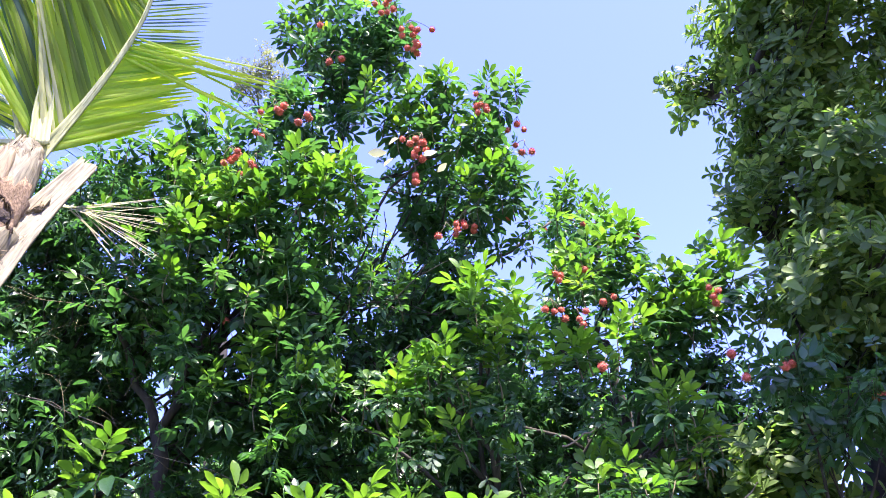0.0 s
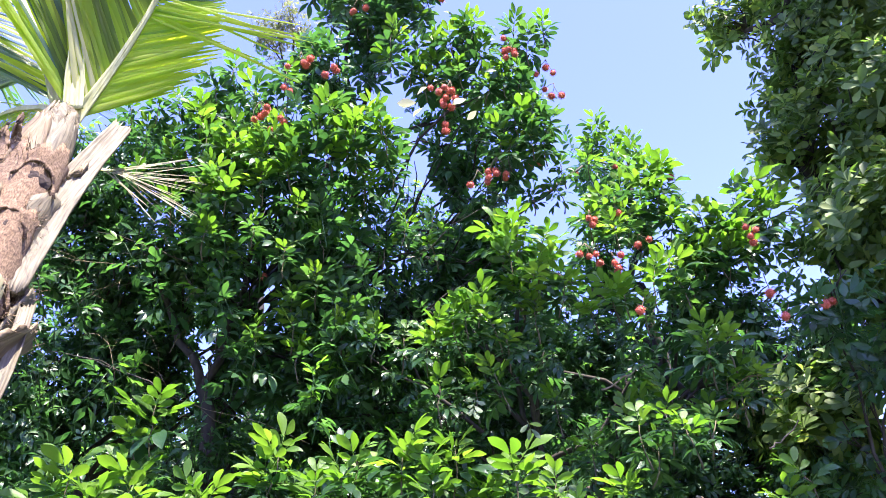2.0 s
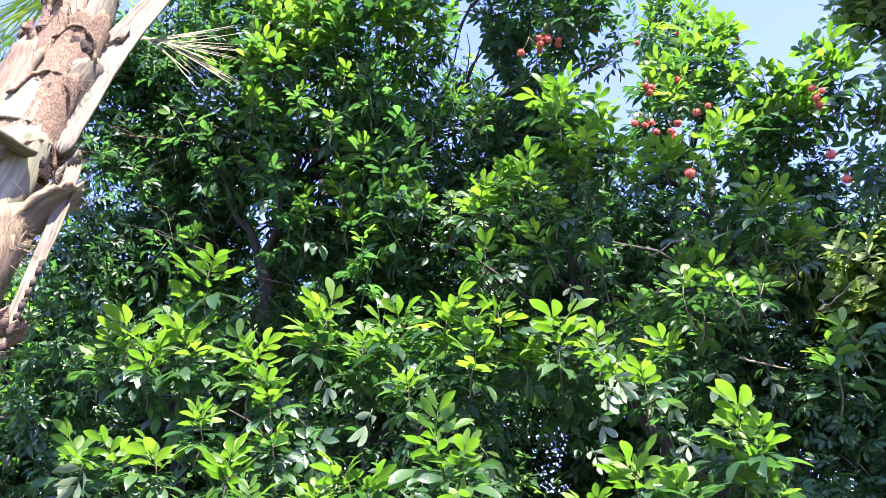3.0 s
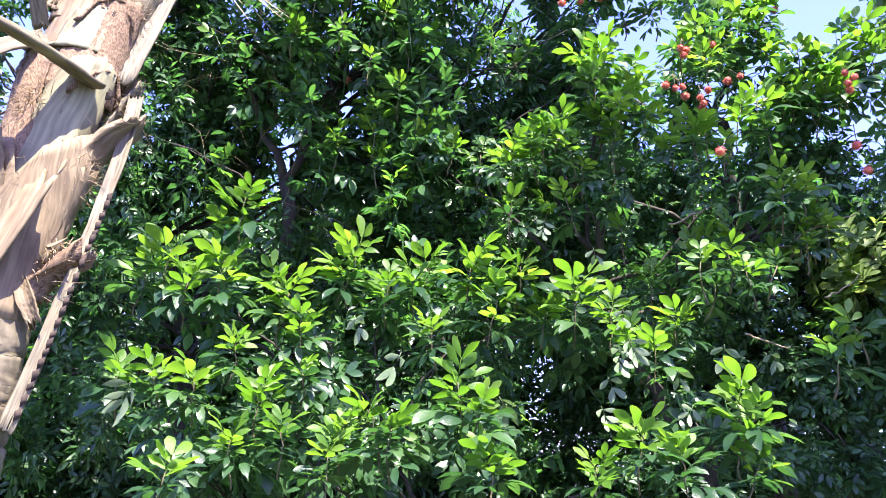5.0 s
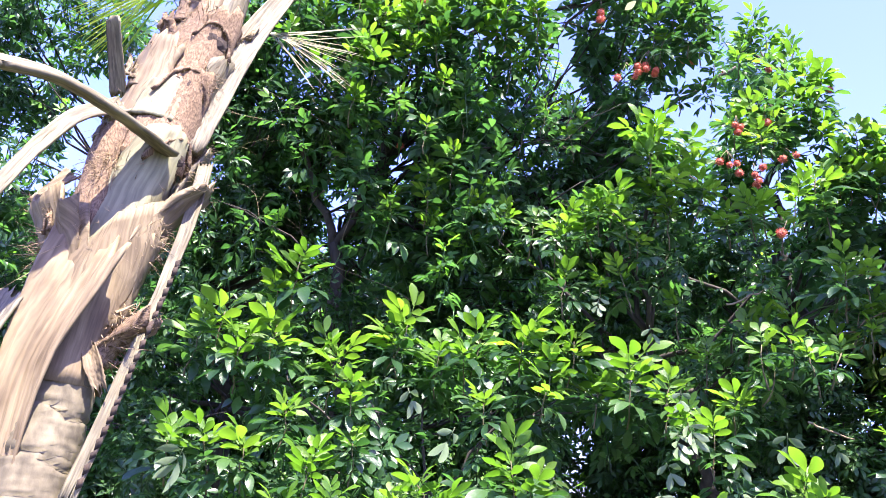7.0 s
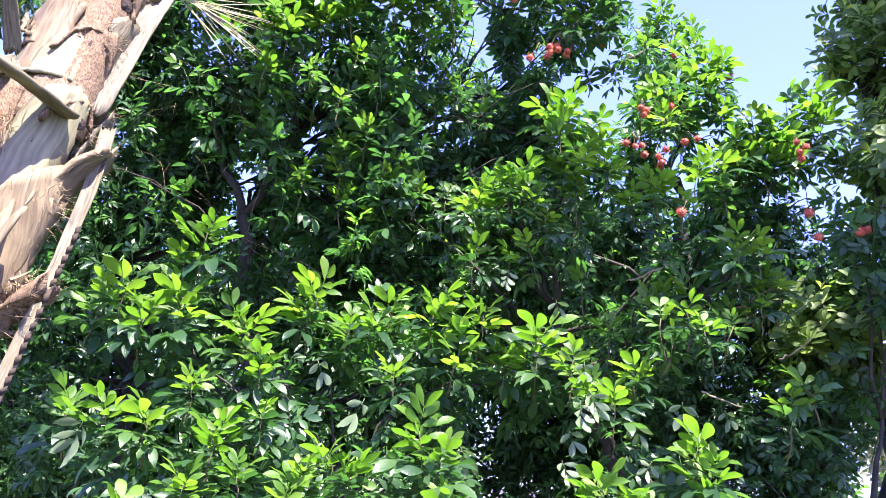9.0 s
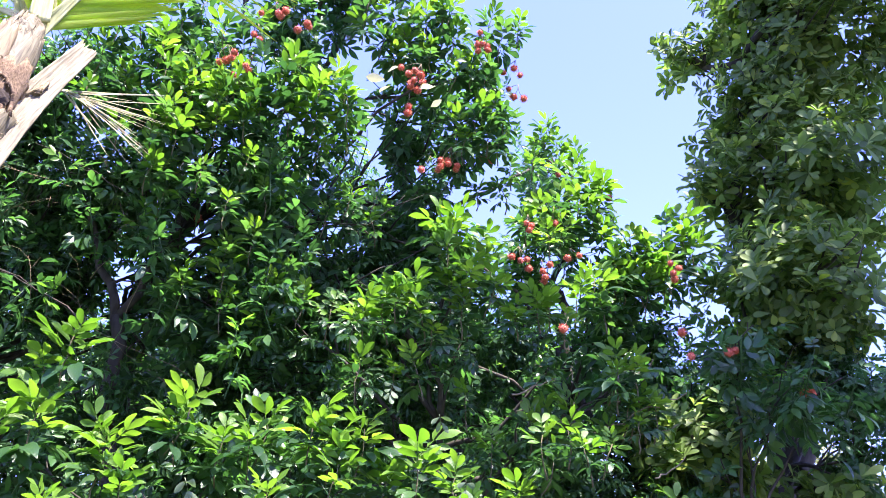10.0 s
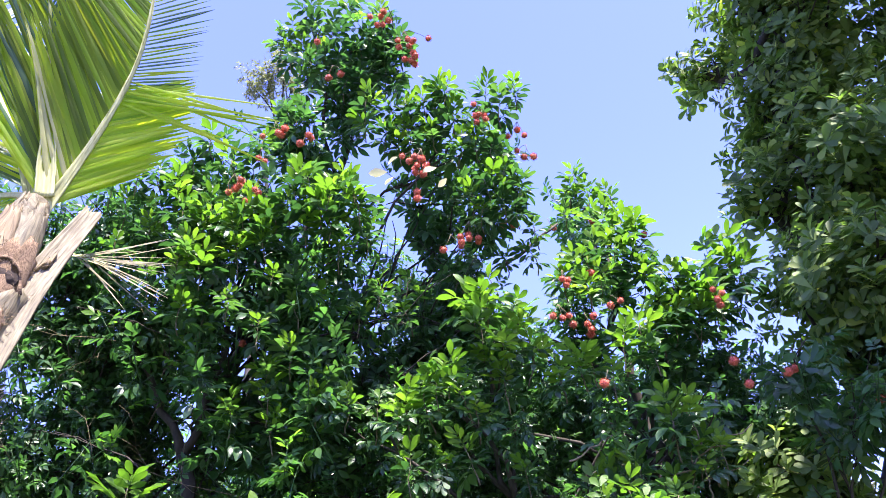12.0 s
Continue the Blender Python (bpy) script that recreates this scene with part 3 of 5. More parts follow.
MID_EDGE = [
    (1.50, 4.80, 4.34, 0.161), (1.65, 4.80, 4.28, 0.169), (1.54, 4.80, 4.20, 0.167), (1.39, 4.80, 4.13, 0.157),
    (1.58, 4.80, 4.10, 0.158), (1.75, 4.80, 4.19, 0.161), (1.96, 5.00, 4.63, 0.199), (2.05, 5.00, 4.49, 0.180),
    (1.19, 4.60, 3.91, 0.163), (1.06, 4.50, 3.78, 0.158), (1.34, 4.80, 3.94, 0.147), (1.63, 4.80, 3.99, 0.141),
    (1.77, 4.80, 4.05, 0.135), (1.46, 4.80, 4.00, 0.140), (1.19, 4.50, 3.70, 0.122), (0.92, 4.30, 3.48, 0.107),
    (1.19, 3.90, 3.10, 0.122), (1.11, 3.90, 3.04, 0.109),
]
shoots(mid_tree, MID_EDGE, 36, bright=0.55, scale=0.85)
FRONT = [
    (0.29, 4.61, 4.00, 0.31, 0.40, 0.26),
    (-0.08, 4.58, 3.61, 0.28, 0.40, 0.21),
    (-0.86, 4.50, 3.61, 0.35, 0.40, 0.21),
    (0.35, 4.53, 3.42, 0.27, 0.40, 0.15),
    (0.98, 4.46, 3.37, 0.27, 0.40, 0.17),
    (1.44, 4.23, 3.35, 0.27, 0.40, 0.19),
    (-0.42, 4.50, 3.20, 0.34, 0.40, 0.20),
    (1.00, 4.30, 2.88, 0.29, 0.40, 0.15),
    (-0.24, 4.60, 3.02, 0.56, 0.50, 0.25),
    (0.83, 4.12, 2.85, 0.48, 0.50, 0.26),
    (-0.08, 4.76, 3.77, 0.42, 0.40, 0.27),
]
front_tree = tree("fruit_tree", "low spreading fruit tree with hanging branches", FRONT, (1.25, 6.1, 0), (1.15, 5.9, 1.8), 4, DEEP, [LEAF, YOUNG_LIFT], 0.0, 0.64, 0.09, 1.0, 0.32, 0.34, 0.14, 0.14, 0.3, 0.36, (3, 6))
FRONT_HIGH = [
    (0.12, 4.40, 4.10, 0.156), (0.23, 4.40, 4.14, 0.164), (0.39, 4.40, 3.99, 0.155), (0.17, 4.35, 3.90, 0.159),
    (0.44, 4.40, 3.87, 0.146), (0.30, 4.30, 3.75, 0.149), (0.22, 4.35, 3.68, 0.135), (0.49, 4.35, 3.70, 0.129),
    (-0.04, 4.25, 3.60, 0.132), (-0.12, 4.25, 3.54, 0.118), (-0.29, 4.25, 3.41, 0.130), (-0.19, 4.25, 3.43, 0.130),
    (0.01, 4.20, 3.44, 0.122), (-0.33, 4.20, 3.32, 0.115), (0.72, 4.20, 3.55, 0.125), (0.80, 4.20, 3.54, 0.112),
    (0.61, 4.30, 3.49, 0.106), (0.28, 4.30, 3.51, 0.112), (0.11, 4.20, 3.30, 0.108),
]
shoots(front_tree, FRONT_HIGH, 37, scale=0.9)
FRONT_LOW = [
    (-1.20, 4.50, 3.78, 0.140), (-1.04, 4.50, 3.90, 0.148), (-1.19, 4.50, 3.64, 0.139), (-0.83, 4.50, 3.70, 0.145),
    (-0.89, 4.50, 3.58, 0.130), (-0.68, 4.50, 3.52, 0.128), (-1.14, 4.50, 3.45, 0.115), (-1.42, 4.50, 3.56, 0.132),
    (-0.28, 4.20, 3.05, 0.130), (0.02, 4.20, 3.09, 0.130), (-0.08, 4.20, 3.03, 0.104), (-0.50, 4.50, 3.46, 0.120),
    (0.71, 4.30, 2.83, 0.166), (0.80, 4.30, 2.87, 0.154), (0.96, 4.30, 2.94, 0.142), (0.81, 4.10, 2.60, 0.133),
    (1.10, 3.90, 3.12, 0.153), (1.24, 4.00, 2.93, 0.123), (1.08, 4.00, 2.73, 0.120), (1.31, 4.00, 2.91, 0.117),
    (1.19, 3.50, 2.21, 0.134), (1.26, 3.50, 2.32, 0.119), (0.35, 4.40, 2.98, 0.108), (0.50, 4.30, 2.70, 0.105),
]
shoots(front_tree, FRONT_LOW, 38, 7, 0.38, 0.84)
FRONT_SIDE = [(0.68, 3.80, 2.65, 0.10), (0.81, 3.80, 2.69, 0.10), (0.88, 3.75, 2.61, 0.09), (1.18, 3.95, 2.89, 0.085), (1.22, 3.90, 2.80, 0.08), (1.04, 3.80, 2.64, 0.085), (1.33, 3.95, 2.90, 0.08)]
shoots(front_tree, FRONT_SIDE, 42, 6, 0.38)
SHRUB = [
    (-1.85, 3.47, 2.34, 0.26, 0.35, 0.23),
    (-1.27, 3.60, 2.16, 0.22, 0.35, 0.22),
    (-1.50, 3.35, 1.81, 0.43, 0.40, 0.21),
    (-0.97, 3.92, 2.56, 0.27, 0.30, 0.14),
    (-0.49, 4.00, 2.50, 0.30, 0.30, 0.14),
    (0.16, 4.01, 2.41, 0.33, 0.40, 0.18),
    (-0.49, 3.47, 1.83, 0.29, 0.40, 0.21),
    (-1.00, 3.40, 1.62, 0.39, 0.40, 0.16),
    (0.72, 3.48, 1.83, 0.21, 0.35, 0.19),
    (-1.86, 3.19, 1.52, 0.40, 0.50, 0.21),
]
shrub = tree("shrub", "dense shrub with upright yellow-green shoots", SHRUB, (-0.2, 4.4, 0), (-0.2, 4.4, 0.7), 5, DEEP, [LEAF, YOUNG_LIFT], 0.0, 0.9, 0.05, 1.2, 0.38, 0.42, 0.16, 0.16, 0.45, 0.25, (2, 5))
SHRUB_HIGH = [
    (-1.75, 3.95, 2.96, 0.189), (-1.87, 4.00, 2.80, 0.144), (-2.04, 3.75, 2.60, 0.182), (-2.17, 3.80, 2.52, 0.154),
    (-1.76, 3.80, 2.56, 0.173), (-1.89, 3.70, 2.43, 0.158), (-1.37, 3.75, 2.39, 0.141), (-1.46, 3.80, 2.47, 0.132),
    (-1.28, 3.70, 2.24, 0.132), (-1.11, 4.05, 2.71, 0.183), (-1.19, 4.10, 2.61, 0.140), (-0.71, 4.05, 2.63, 0.154),
    (-0.78, 4.00, 2.54, 0.140), (-0.47, 4.05, 2.66, 0.154), (-0.36, 4.05, 2.59, 0.147), (-0.32, 3.95, 2.44, 0.137),
    (-0.21, 4.05, 2.65, 0.153), (0.08, 4.00, 2.52, 0.169), (0.27, 3.95, 2.43, 0.137), (-0.07, 4.05, 2.42, 0.127),
    (-0.93, 4.10, 2.53, 0.131),
]
shoots(shrub, SHRUB_HIGH, 39, 8, scale=0.92)
SHRUB_LOW = [
    (-0.63, 3.80, 2.25, 0.137), (-0.46, 3.55, 1.97, 0.175), (-0.36, 3.50, 1.84, 0.162), (-0.87, 3.55, 1.82, 0.166),
    (-0.74, 3.50, 1.74, 0.153), (-0.96, 3.50, 1.73, 0.133), (-0.29, 3.40, 1.63, 0.152), (-1.37, 3.50, 1.87, 0.153),
    (-1.56, 3.60, 2.10, 0.132), (-1.68, 3.45, 1.91, 0.150), (-1.86, 3.40, 1.92, 0.151), (-2.00, 3.35, 1.91, 0.152),
    (-1.59, 3.10, 1.50, 0.142), (-1.21, 3.60, 1.98, 0.122), (-1.00, 3.40, 1.62, 0.130), (0.79, 3.55, 1.99, 0.175),
    (0.84, 3.50, 1.88, 0.157), (0.36, 3.40, 1.78, 0.154), (0.50, 3.35, 1.70, 0.142), (0.84, 3.45, 1.69, 0.149),
    (0.45, 3.75, 2.21, 0.147), (0.34, 3.80, 2.27, 0.132), (0.58, 3.85, 2.38, 0.129), (-1.22, 3.40, 1.71, 0.132),
    (-1.43, 3.35, 1.64, 0.127), (0.16, 3.30, 1.63, 0.124),
]
shoots(shrub, SHRUB_LOW, 40, 9, 0.5, 0.86)
SIDE = [(1.86, 4.06, 3.36, 0.20, 0.24, 0.12), (2.17, 4.00, 3.14, 0.20, 0.24, 0.13), (2.15, 4.57, 3.05, 0.23, 0.36, 0.19), (1.98, 4.74, 2.72, 0.23, 0.36, 0.19), (2.47, 4.36, 3.17, 0.23, 0.36, 0.19)]
tree("fruit_tree", "dark drooping fruit tree beside the tall tree", SIDE, (SIDE[0][0] + 0.1, SIDE[0][1] + 0.5, 0), (SIDE[0][0] + 0.1, SIDE[0][1] + 0.4, 1.2), 12, DEEP, [LEAF, YOUNG_LIFT], 0.0, 0.9, 0.05, 0.9, 0.5, 0.45, per=(2, 5))
TALL = [
    (3.16, 5.48, 7.43, 0.60, 0.70, 0.48),
    (3.51, 5.41, 6.67, 0.80, 0.90, 0.75),
    (2.59, 6.08, 7.11, 0.33, 0.30, 0.18),
    (2.98, 5.66, 6.06, 0.38, 0.60, 0.44),
    (2.57, 5.80, 5.41, 0.26, 0.40, 0.21),
    (3.02, 5.44, 5.23, 0.45, 0.80, 0.56),
    (3.52, 5.42, 5.41, 0.47, 0.90, 0.79),
    (2.78, 5.49, 4.48, 0.38, 0.60, 0.38),
    (2.96, 5.30, 3.91, 0.36, 0.80, 0.55),
    # lobe added above the view to shade the crown below
    (3.62, 4.58, 7.78, 0.95, 1.20, 0.72),
    (2.81, 5.01, 4.20, 0.50, 0.80, 0.59),
    (2.76, 4.95, 2.65, 0.25, 0.50, 0.29),
    (2.06, 5.02, 2.90, 0.41, 0.60, 0.41),
]
# unseen limbs and leaves, added to the tall tree to shade trees beside it
UNSEEN_SHADE = [(0.9, 2.85, 7.1, 0.3, 0.22, 0.2), (1.25, 2.98, 7.1, 0.35, 0.25, 0.22), (1.8, 2.85, 7.1, 0.4, 0.27, 0.25), (2.3, 2.55, 7.1, 0.4, 0.4, 0.3), (2.8, 2.7, 7.2, 0.5, 0.42, 0.35), (3.5, 3.1, 7.4, 0.6, 0.5, 0.4), (2.4, 1.8, 7.1, 0.35, 0.3, 0.25), (4.1, 2.6, 4.6, 0.8, 0.8, 0.9), (4.6, 3.5, 3.2, 0.8, 0.8, 1.0), (3.7, 1.5, 5.8, 0.7, 0.6, 0.5)]
tall_tree = tree("tall_tree", "tall tree with dark leathery paddle leaves", TALL, (2.38, 5.20, 0), (3.33, 6.01, 3.67), 16, WHORLS, [TALL_LEAF], 0.0, 0.74, 0.2, 0.4, 0.34, 0.38, 0.13, per=(6, 12), beyond=UNSEEN_SHADE)
RT = np.random.default_rng(61)
# limbs out to the added shade lobes, routed above the view
for q in UNSEEN_SHADE:
    v, f = tube_arrays(bend(np.array(TALL[9][:3]) + (0, 0, 0.4), q[:3], RT, 8, 0.03) - np.array(tall_tree.location), np.linspace(0.06, 0.02, 8), 8)
    mesh_object("limb", v, f, [BARK], None, tall_tree)
# twigs at the edge of the tall tree that stand out against the sky, each with its whorl of leaves
for x, y, z in (
    (2.26, 6.0, 7.12), (2.38, 6.0, 6.97), (2.53, 6.0, 7.28), (2.61, 6.0, 7.12), (2.70, 6.0, 7.84), (2.88, 6.0, 8.10), (2.97, 6.0, 7.78), (2.79, 6.0, 6.64),
    (2.83, 6.0, 6.38), (2.82, 6.0, 6.08), (2.84, 6.0, 5.85), (2.58, 6.0, 5.63), (2.50, 6.0, 5.58), (2.66, 6.0, 5.54), (3.02, 6.0, 6.40), (2.82, 6.0, 7.37),
):
    v, f = tube_arrays(bend((0.62, 0.12, -0.12), (0, 0, 0), RT, 7, 0.05), np.linspace(0.011, 0.004, 7), 6)
    twig = mesh_object("twig", v, f, [BARK], None, tall_tree)
    twig.location = Vector((x, y, z)) - tall_tree.location
    for off in ((0, 0, 0), (0.13, -0.08, 0.06), (0.17, 0.02, -0.10)):
        k = WHORLS[int(RT.integers(0, 8))]
        way = frames_from(np.array([(-0.45, -0.55, 0.5)]) + RT.normal(0, 0.3, (1, 3)), RT)[0]
        mesh_object("leaf_whorl", k[0] * 0.82 @ way.T + np.array(off), k[1], [TALL_LEAF], None, twig)
FAR = [
    (-2.95, 9.70, 11.25, 0.26, 0.40, 0.27),
    (-2.71, 9.63, 11.39, 0.20, 0.30, 0.16),
    (-3.23, 9.78, 11.08, 0.26, 0.30, 0.20),
    (-2.56, 9.90, 11.16, 0.24, 0.30, 0.18),
    (8.35, 15.35, 4.79, 1.14, 1.20, 0.88),
    (6.98, 14.02, 3.30, 1.01, 1.20, 0.67),
]
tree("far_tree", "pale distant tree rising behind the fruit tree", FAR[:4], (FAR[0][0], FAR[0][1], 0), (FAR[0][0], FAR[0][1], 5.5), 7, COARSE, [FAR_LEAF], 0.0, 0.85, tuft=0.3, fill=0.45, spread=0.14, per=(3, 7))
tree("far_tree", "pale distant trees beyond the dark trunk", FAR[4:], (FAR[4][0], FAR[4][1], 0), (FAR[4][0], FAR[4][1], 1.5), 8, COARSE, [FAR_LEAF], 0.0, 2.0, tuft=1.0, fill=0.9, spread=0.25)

UNDER_HIGH = [
    (3.10, 4.82, 3.42, 0.39, 0.50, 0.35),
    (3.13, 4.93, 2.99, 0.35, 0.50, 0.35),
    (0.16, 6.03, 3.36, 0.45, 0.40, 0.27),
    (-1.42, 6.09, 3.29, 0.42, 0.40, 0.23),
    (0.30, 5.93, 3.35, 0.49, 0.40, 0.27),
    (-0.95, 5.94, 3.24, 0.49, 0.40, 0.27),
    (0.31, 5.95, 3.99, 0.60, 0.50, 0.37),
    (-0.41, 6.00, 3.89, 0.56, 0.50, 0.37),
    (0.80, 5.78, 3.70, 0.49, 0.50, 0.36),
    (1.77, 5.45, 3.38, 0.48, 0.50, 0.35),
    (2.24, 5.25, 3.41, 0.39, 0.50, 0.35),
]
UNDER_LOW = [
    (1.91, 5.33, 2.79, 0.50, 0.50, 0.38),
    (1.33, 5.53, 2.69, 0.46, 0.50, 0.38),
    (2.48, 5.51, 2.87, 0.22, 0.40, 0.36),
    (2.81, 4.91, 3.57, 0.35, 0.50, 0.30),
    (2.99, 5.30, 2.53, 0.22, 0.40, 0.18),
    (1.50, 5.33, 2.34, 0.49, 0.50, 0.33),
    (2.04, 5.13, 2.33, 0.37, 0.50, 0.33),
    (1.32, 5.55, 2.49, 0.50, 0.50, 0.38),
    (1.80, 5.21, 2.26, 0.37, 0.50, 0.45),
    (1.45, 5.15, 1.79, 0.47, 0.50, 0.31),
    (1.78, 5.04, 1.71, 0.35, 0.40, 0.24),
]
UNDER = UNDER_HIGH + UNDER_LOW
UNDER_BACK = [
    (1.95, 5.60, 3.55, 0.42, 0.45, 0.34), (1.90, 5.60, 3.95, 0.40, 0.45, 0.30), (2.25, 5.55, 3.30, 0.40, 0.45, 0.32),
    (-0.45, 6.20, 4.45, 0.60, 0.50, 0.40), (0.30, 6.20, 4.55, 0.55, 0.50, 0.40), (-1.15, 6.10, 4.55, 0.60, 0.50, 0.42),
    (-0.80, 6.10, 5.05, 0.60, 0.50, 0.40), (-0.10, 6.10, 5.10, 0.55, 0.50, 0.36), (-1.60, 6.00, 5.00, 0.55, 0.50, 0.42),
]
tree("shade_tree", "shaded dark green tree beside the thick trunk", UNDER + UNDER_BACK, (2.09, 5.87, 0), (2.09, 5.80, 2.80), 9, DEEP, [LEAF, YOUNG_LIFT], 0.0, 0.64, 0.07, tuft=0.36, fill=0.32, per=(5, 10))
# a row of dense trees that closes the view between the stems
for i in range(15):
    a = radians(-43 + 5.6 * i)
    x, y = 9.05 * math.sin(a), 9.05 * math.cos(a)
    q = [(x * s, y * s, z + 0.12 * math.sin(3.1 * i), 0.75, 0.7, 0.6) for s, z in ((1.0, 0.9), (0.97, 1.7), (1.0, 2.5), (0.97, 3.3), (1.0, 4.0), (0.98, 4.7))[:(5 if i < 5 else 6) if i < 11 else 2]]
    tree("background_tree", "dense dark green tree behind the fruit trees", q, (x, y, 0), (x, y, 0.6), 20 + i, COARSE, [LEAF, YOUNG_LIFT], 0.0, 1.6, 0.05, tuft=0.55, fill=0.45, spread=0.16, per=(5, 11))

# bare twigs in the shade
def twigs(parent, places, rng, count, thick, mat, label):
    V, F = [], []
    for x, y, z in places:
        for _ in range(count):
            a = np.array((x, y + 0.5, z)) + rng.normal(0, 1, 3) * (0.3, 0.12, 0.3)
            b = a + (rng.normal(0, 0.35), rng.normal(0, 0.12), rng.uniform(0.1, 0.45))
            line = bend(a, b, rng, 7, 0.1)
            r = thick * rng.uniform(0.6, 1.3)
            tv, tf = tube_arrays(line - np.array(parent.location), np.linspace(r, r * 0.35, 7), 5, len(V))
            V += list(tv)
            F += tf
            for _ in range(2):
                s = line[int(rng.integers(2, 6))]
                tip = s + (b - a) * rng.uniform(0.2, 0.45) + rng.normal(0, 0.09, 3)
                tv, tf = tube_arrays(bend(s, tip, rng, 4, 0.08) - np.array(parent.location), np.linspace(r * 0.5, r * 0.2, 4), 4, len(V))
                V += list(tv)
                F += tf
    return mesh_object("twig", np.array(V), F, [mat], None, parent, label, "stuff")


DRY_TWIG = rough_material("dry twig", (0.11, 0.085, 0.045), (0.27, 0.22, 0.12), 40.0)
SHADE_TWIGS = [
    (-2.36, 3.98, 3.98),
    (-1.91, 4.13, 3.67),
    (-2.17, 4.15, 3.35),
    (-1.53, 4.25, 3.50),
    (-1.58, 4.06, 3.84),
    (-2.02, 4.06, 3.93),
    (-2.44, 4.12, 3.62),
    (-1.26, 4.31, 3.30),
]
twigs(left_tree, SHADE_TWIGS, np.random.default_rng(71), 2, 0.0025, DRY_TWIG, "thin dry pale twigs")
BRANCH_TWIGS = [
    (-1.57, 4.03, 3.91),
    (-1.15, 4.18, 3.84),
    (-0.62, 4.28, 4.04),
    (-1.87, 4.09, 3.57),
    (-0.52, 4.33, 4.43),
    (-0.32, 4.59, 4.23),
    (0.13, 4.74, 4.38),
]
twigs(main_tree, BRANCH_TWIGS, np.random.default_rng(72), 2, 0.006, BARK, "thin crossing branches")

# boughs that show in the gaps of the crowns, and thin dry twigs in the sun
RB = np.random.default_rng(81)
for owner, a, b, r0, r1, mat in (
    (main_tree, (-1.75, 5.30, 1.60), (-1.98, 5.20, 3.50), 0.055, 0.045, BARK),
    (main_tree, (-1.98, 5.20, 3.48), (-2.48, 5.10, 4.60), 0.036, 0.016, BARK),
    (main_tree, (-1.98, 5.20, 3.48), (-1.58, 5.15, 4.85), 0.032, 0.014, BARK),
    (main_tree, (-0.92, 5.40, 4.24), (-0.50, 5.30, 4.85), 0.024, 0.012, BARK),
    (mid_tree, (0.30, 5.30, 4.72), (0.86, 5.30, 5.12), 0.018, 0.009, BARK),
    (front_tree, (1.03, 3.98, 2.73), (1.52, 3.98, 3.00), 0.0055, 0.0025, DRY_TWIG),
    (front_tree, (1.07, 4.00, 2.70), (1.46, 3.97, 2.82), 0.0045, 0.002, DRY_TWIG),
    (front_tree, (1.22, 3.70, 2.47), (1.38, 3.70, 2.59), 0.0045, 0.0025, DRY_TWIG),
    (front_tree, (0.58, 4.15, 2.94), (0.83, 4.15, 3.06), 0.006, 0.003, DRY_TWIG),
    (shrub, (0.88, 3.80, 2.30), (1.08, 3.80, 2.24), 0.006, 0.003, DRY_TWIG),
):
    v, f = tube_arrays(bend(a, b, RB, 9, 0.04) - np.array(owner.location), np.linspace(r0, r1, 9), 8)
    mesh_object("bough" if r0 > 0.01 else "twig", v, f, [mat], None, owner, "" if r0 > 0.01 else "thin dry pale twig")

# old leaves that hang with their grey undersides out
UNDERSIDE = leaf_material("leaf underside", [(0.0, (0.11, 0.165, 0.075)), (1.0, (0.18, 0.235, 0.12))], (1.2, 1.5, 0.8), 0.25, 0.5, 0.3, True)
HANGING = leaf_meshes(UNDERSIDE, 0.15, 3)
for x, y, z, size in (
    (-0.71, 3.42, 2.08, 0.11), (-0.95, 3.45, 2.24, 0.09), (-1.80, 3.10, 1.86, 0.11), (0.27, 3.60, 2.18, 0.085), (0.31, 3.58, 2.22, 0.08), (0.75, 3.65, 2.22, 0.09), (0.53, 3.60, 2.09, 0.075), (0.22, 3.60, 2.04, 0.08),
    (-0.27, 3.60, 1.92, 0.085), (0.19, 3.55, 1.90, 0.07), (0.60, 3.60, 1.93, 0.07), (0.30, 3.75, 2.39, 0.075), (0.16, 3.90, 2.73, 0.07), (-0.09, 4.00, 2.90, 0.07), (0.99, 3.80, 2.22, 0.07),
):
    ob = new("leaf", HANGING[int(RB.integers(0, 3))])
    ob.parent = shrub
    tagged(ob, label="pale grey-green hanging old leaf")
    ob.matrix_local = Matrix.LocRotScale(Vector((x, y, z)) - shrub.location, Euler((-1.35 + RB.normal(0, 0.25), RB.normal(0, 0.3), RB.normal(0, 0.5))), Vector((1, 1, 1)) * size)

PALE_LEAF = leaf_material("bleached leaf", [(0.0, (0.5, 0.5, 0.3)), (1.0, (0.75, 0.74, 0.55))], (1.0, 1.0, 0.8), 0.35, 0.5, 0.3, True)
PALE = [
    (-0.34, 4.19, 4.99, 0.13),
    (-0.26, 4.13, 5.06, 0.11),
    (-0.01, 4.20, 4.99, 0.12),
    (0.05, 4.25, 4.93, 0.09),
    (-0.30, 4.21, 4.96, 0.1),
    (-1.13, 4.28, 4.51, 0.07),
]
for x, y, z, size in PALE:
    v, f = blade(0.5, 0.2, 0.2)
    p = mesh_object("leaf", v, f, [PALE_LEAF], None, main_tree, "bleached dying leaf")
    p.matrix_local = Matrix.LocRotScale(Vector((x, y, z)) - main_tree.location, Euler(R.uniform(-0.9, 0.9, 3) + np.array((0, 0, 1.4))), Vector((1, 1, 1)) * size)

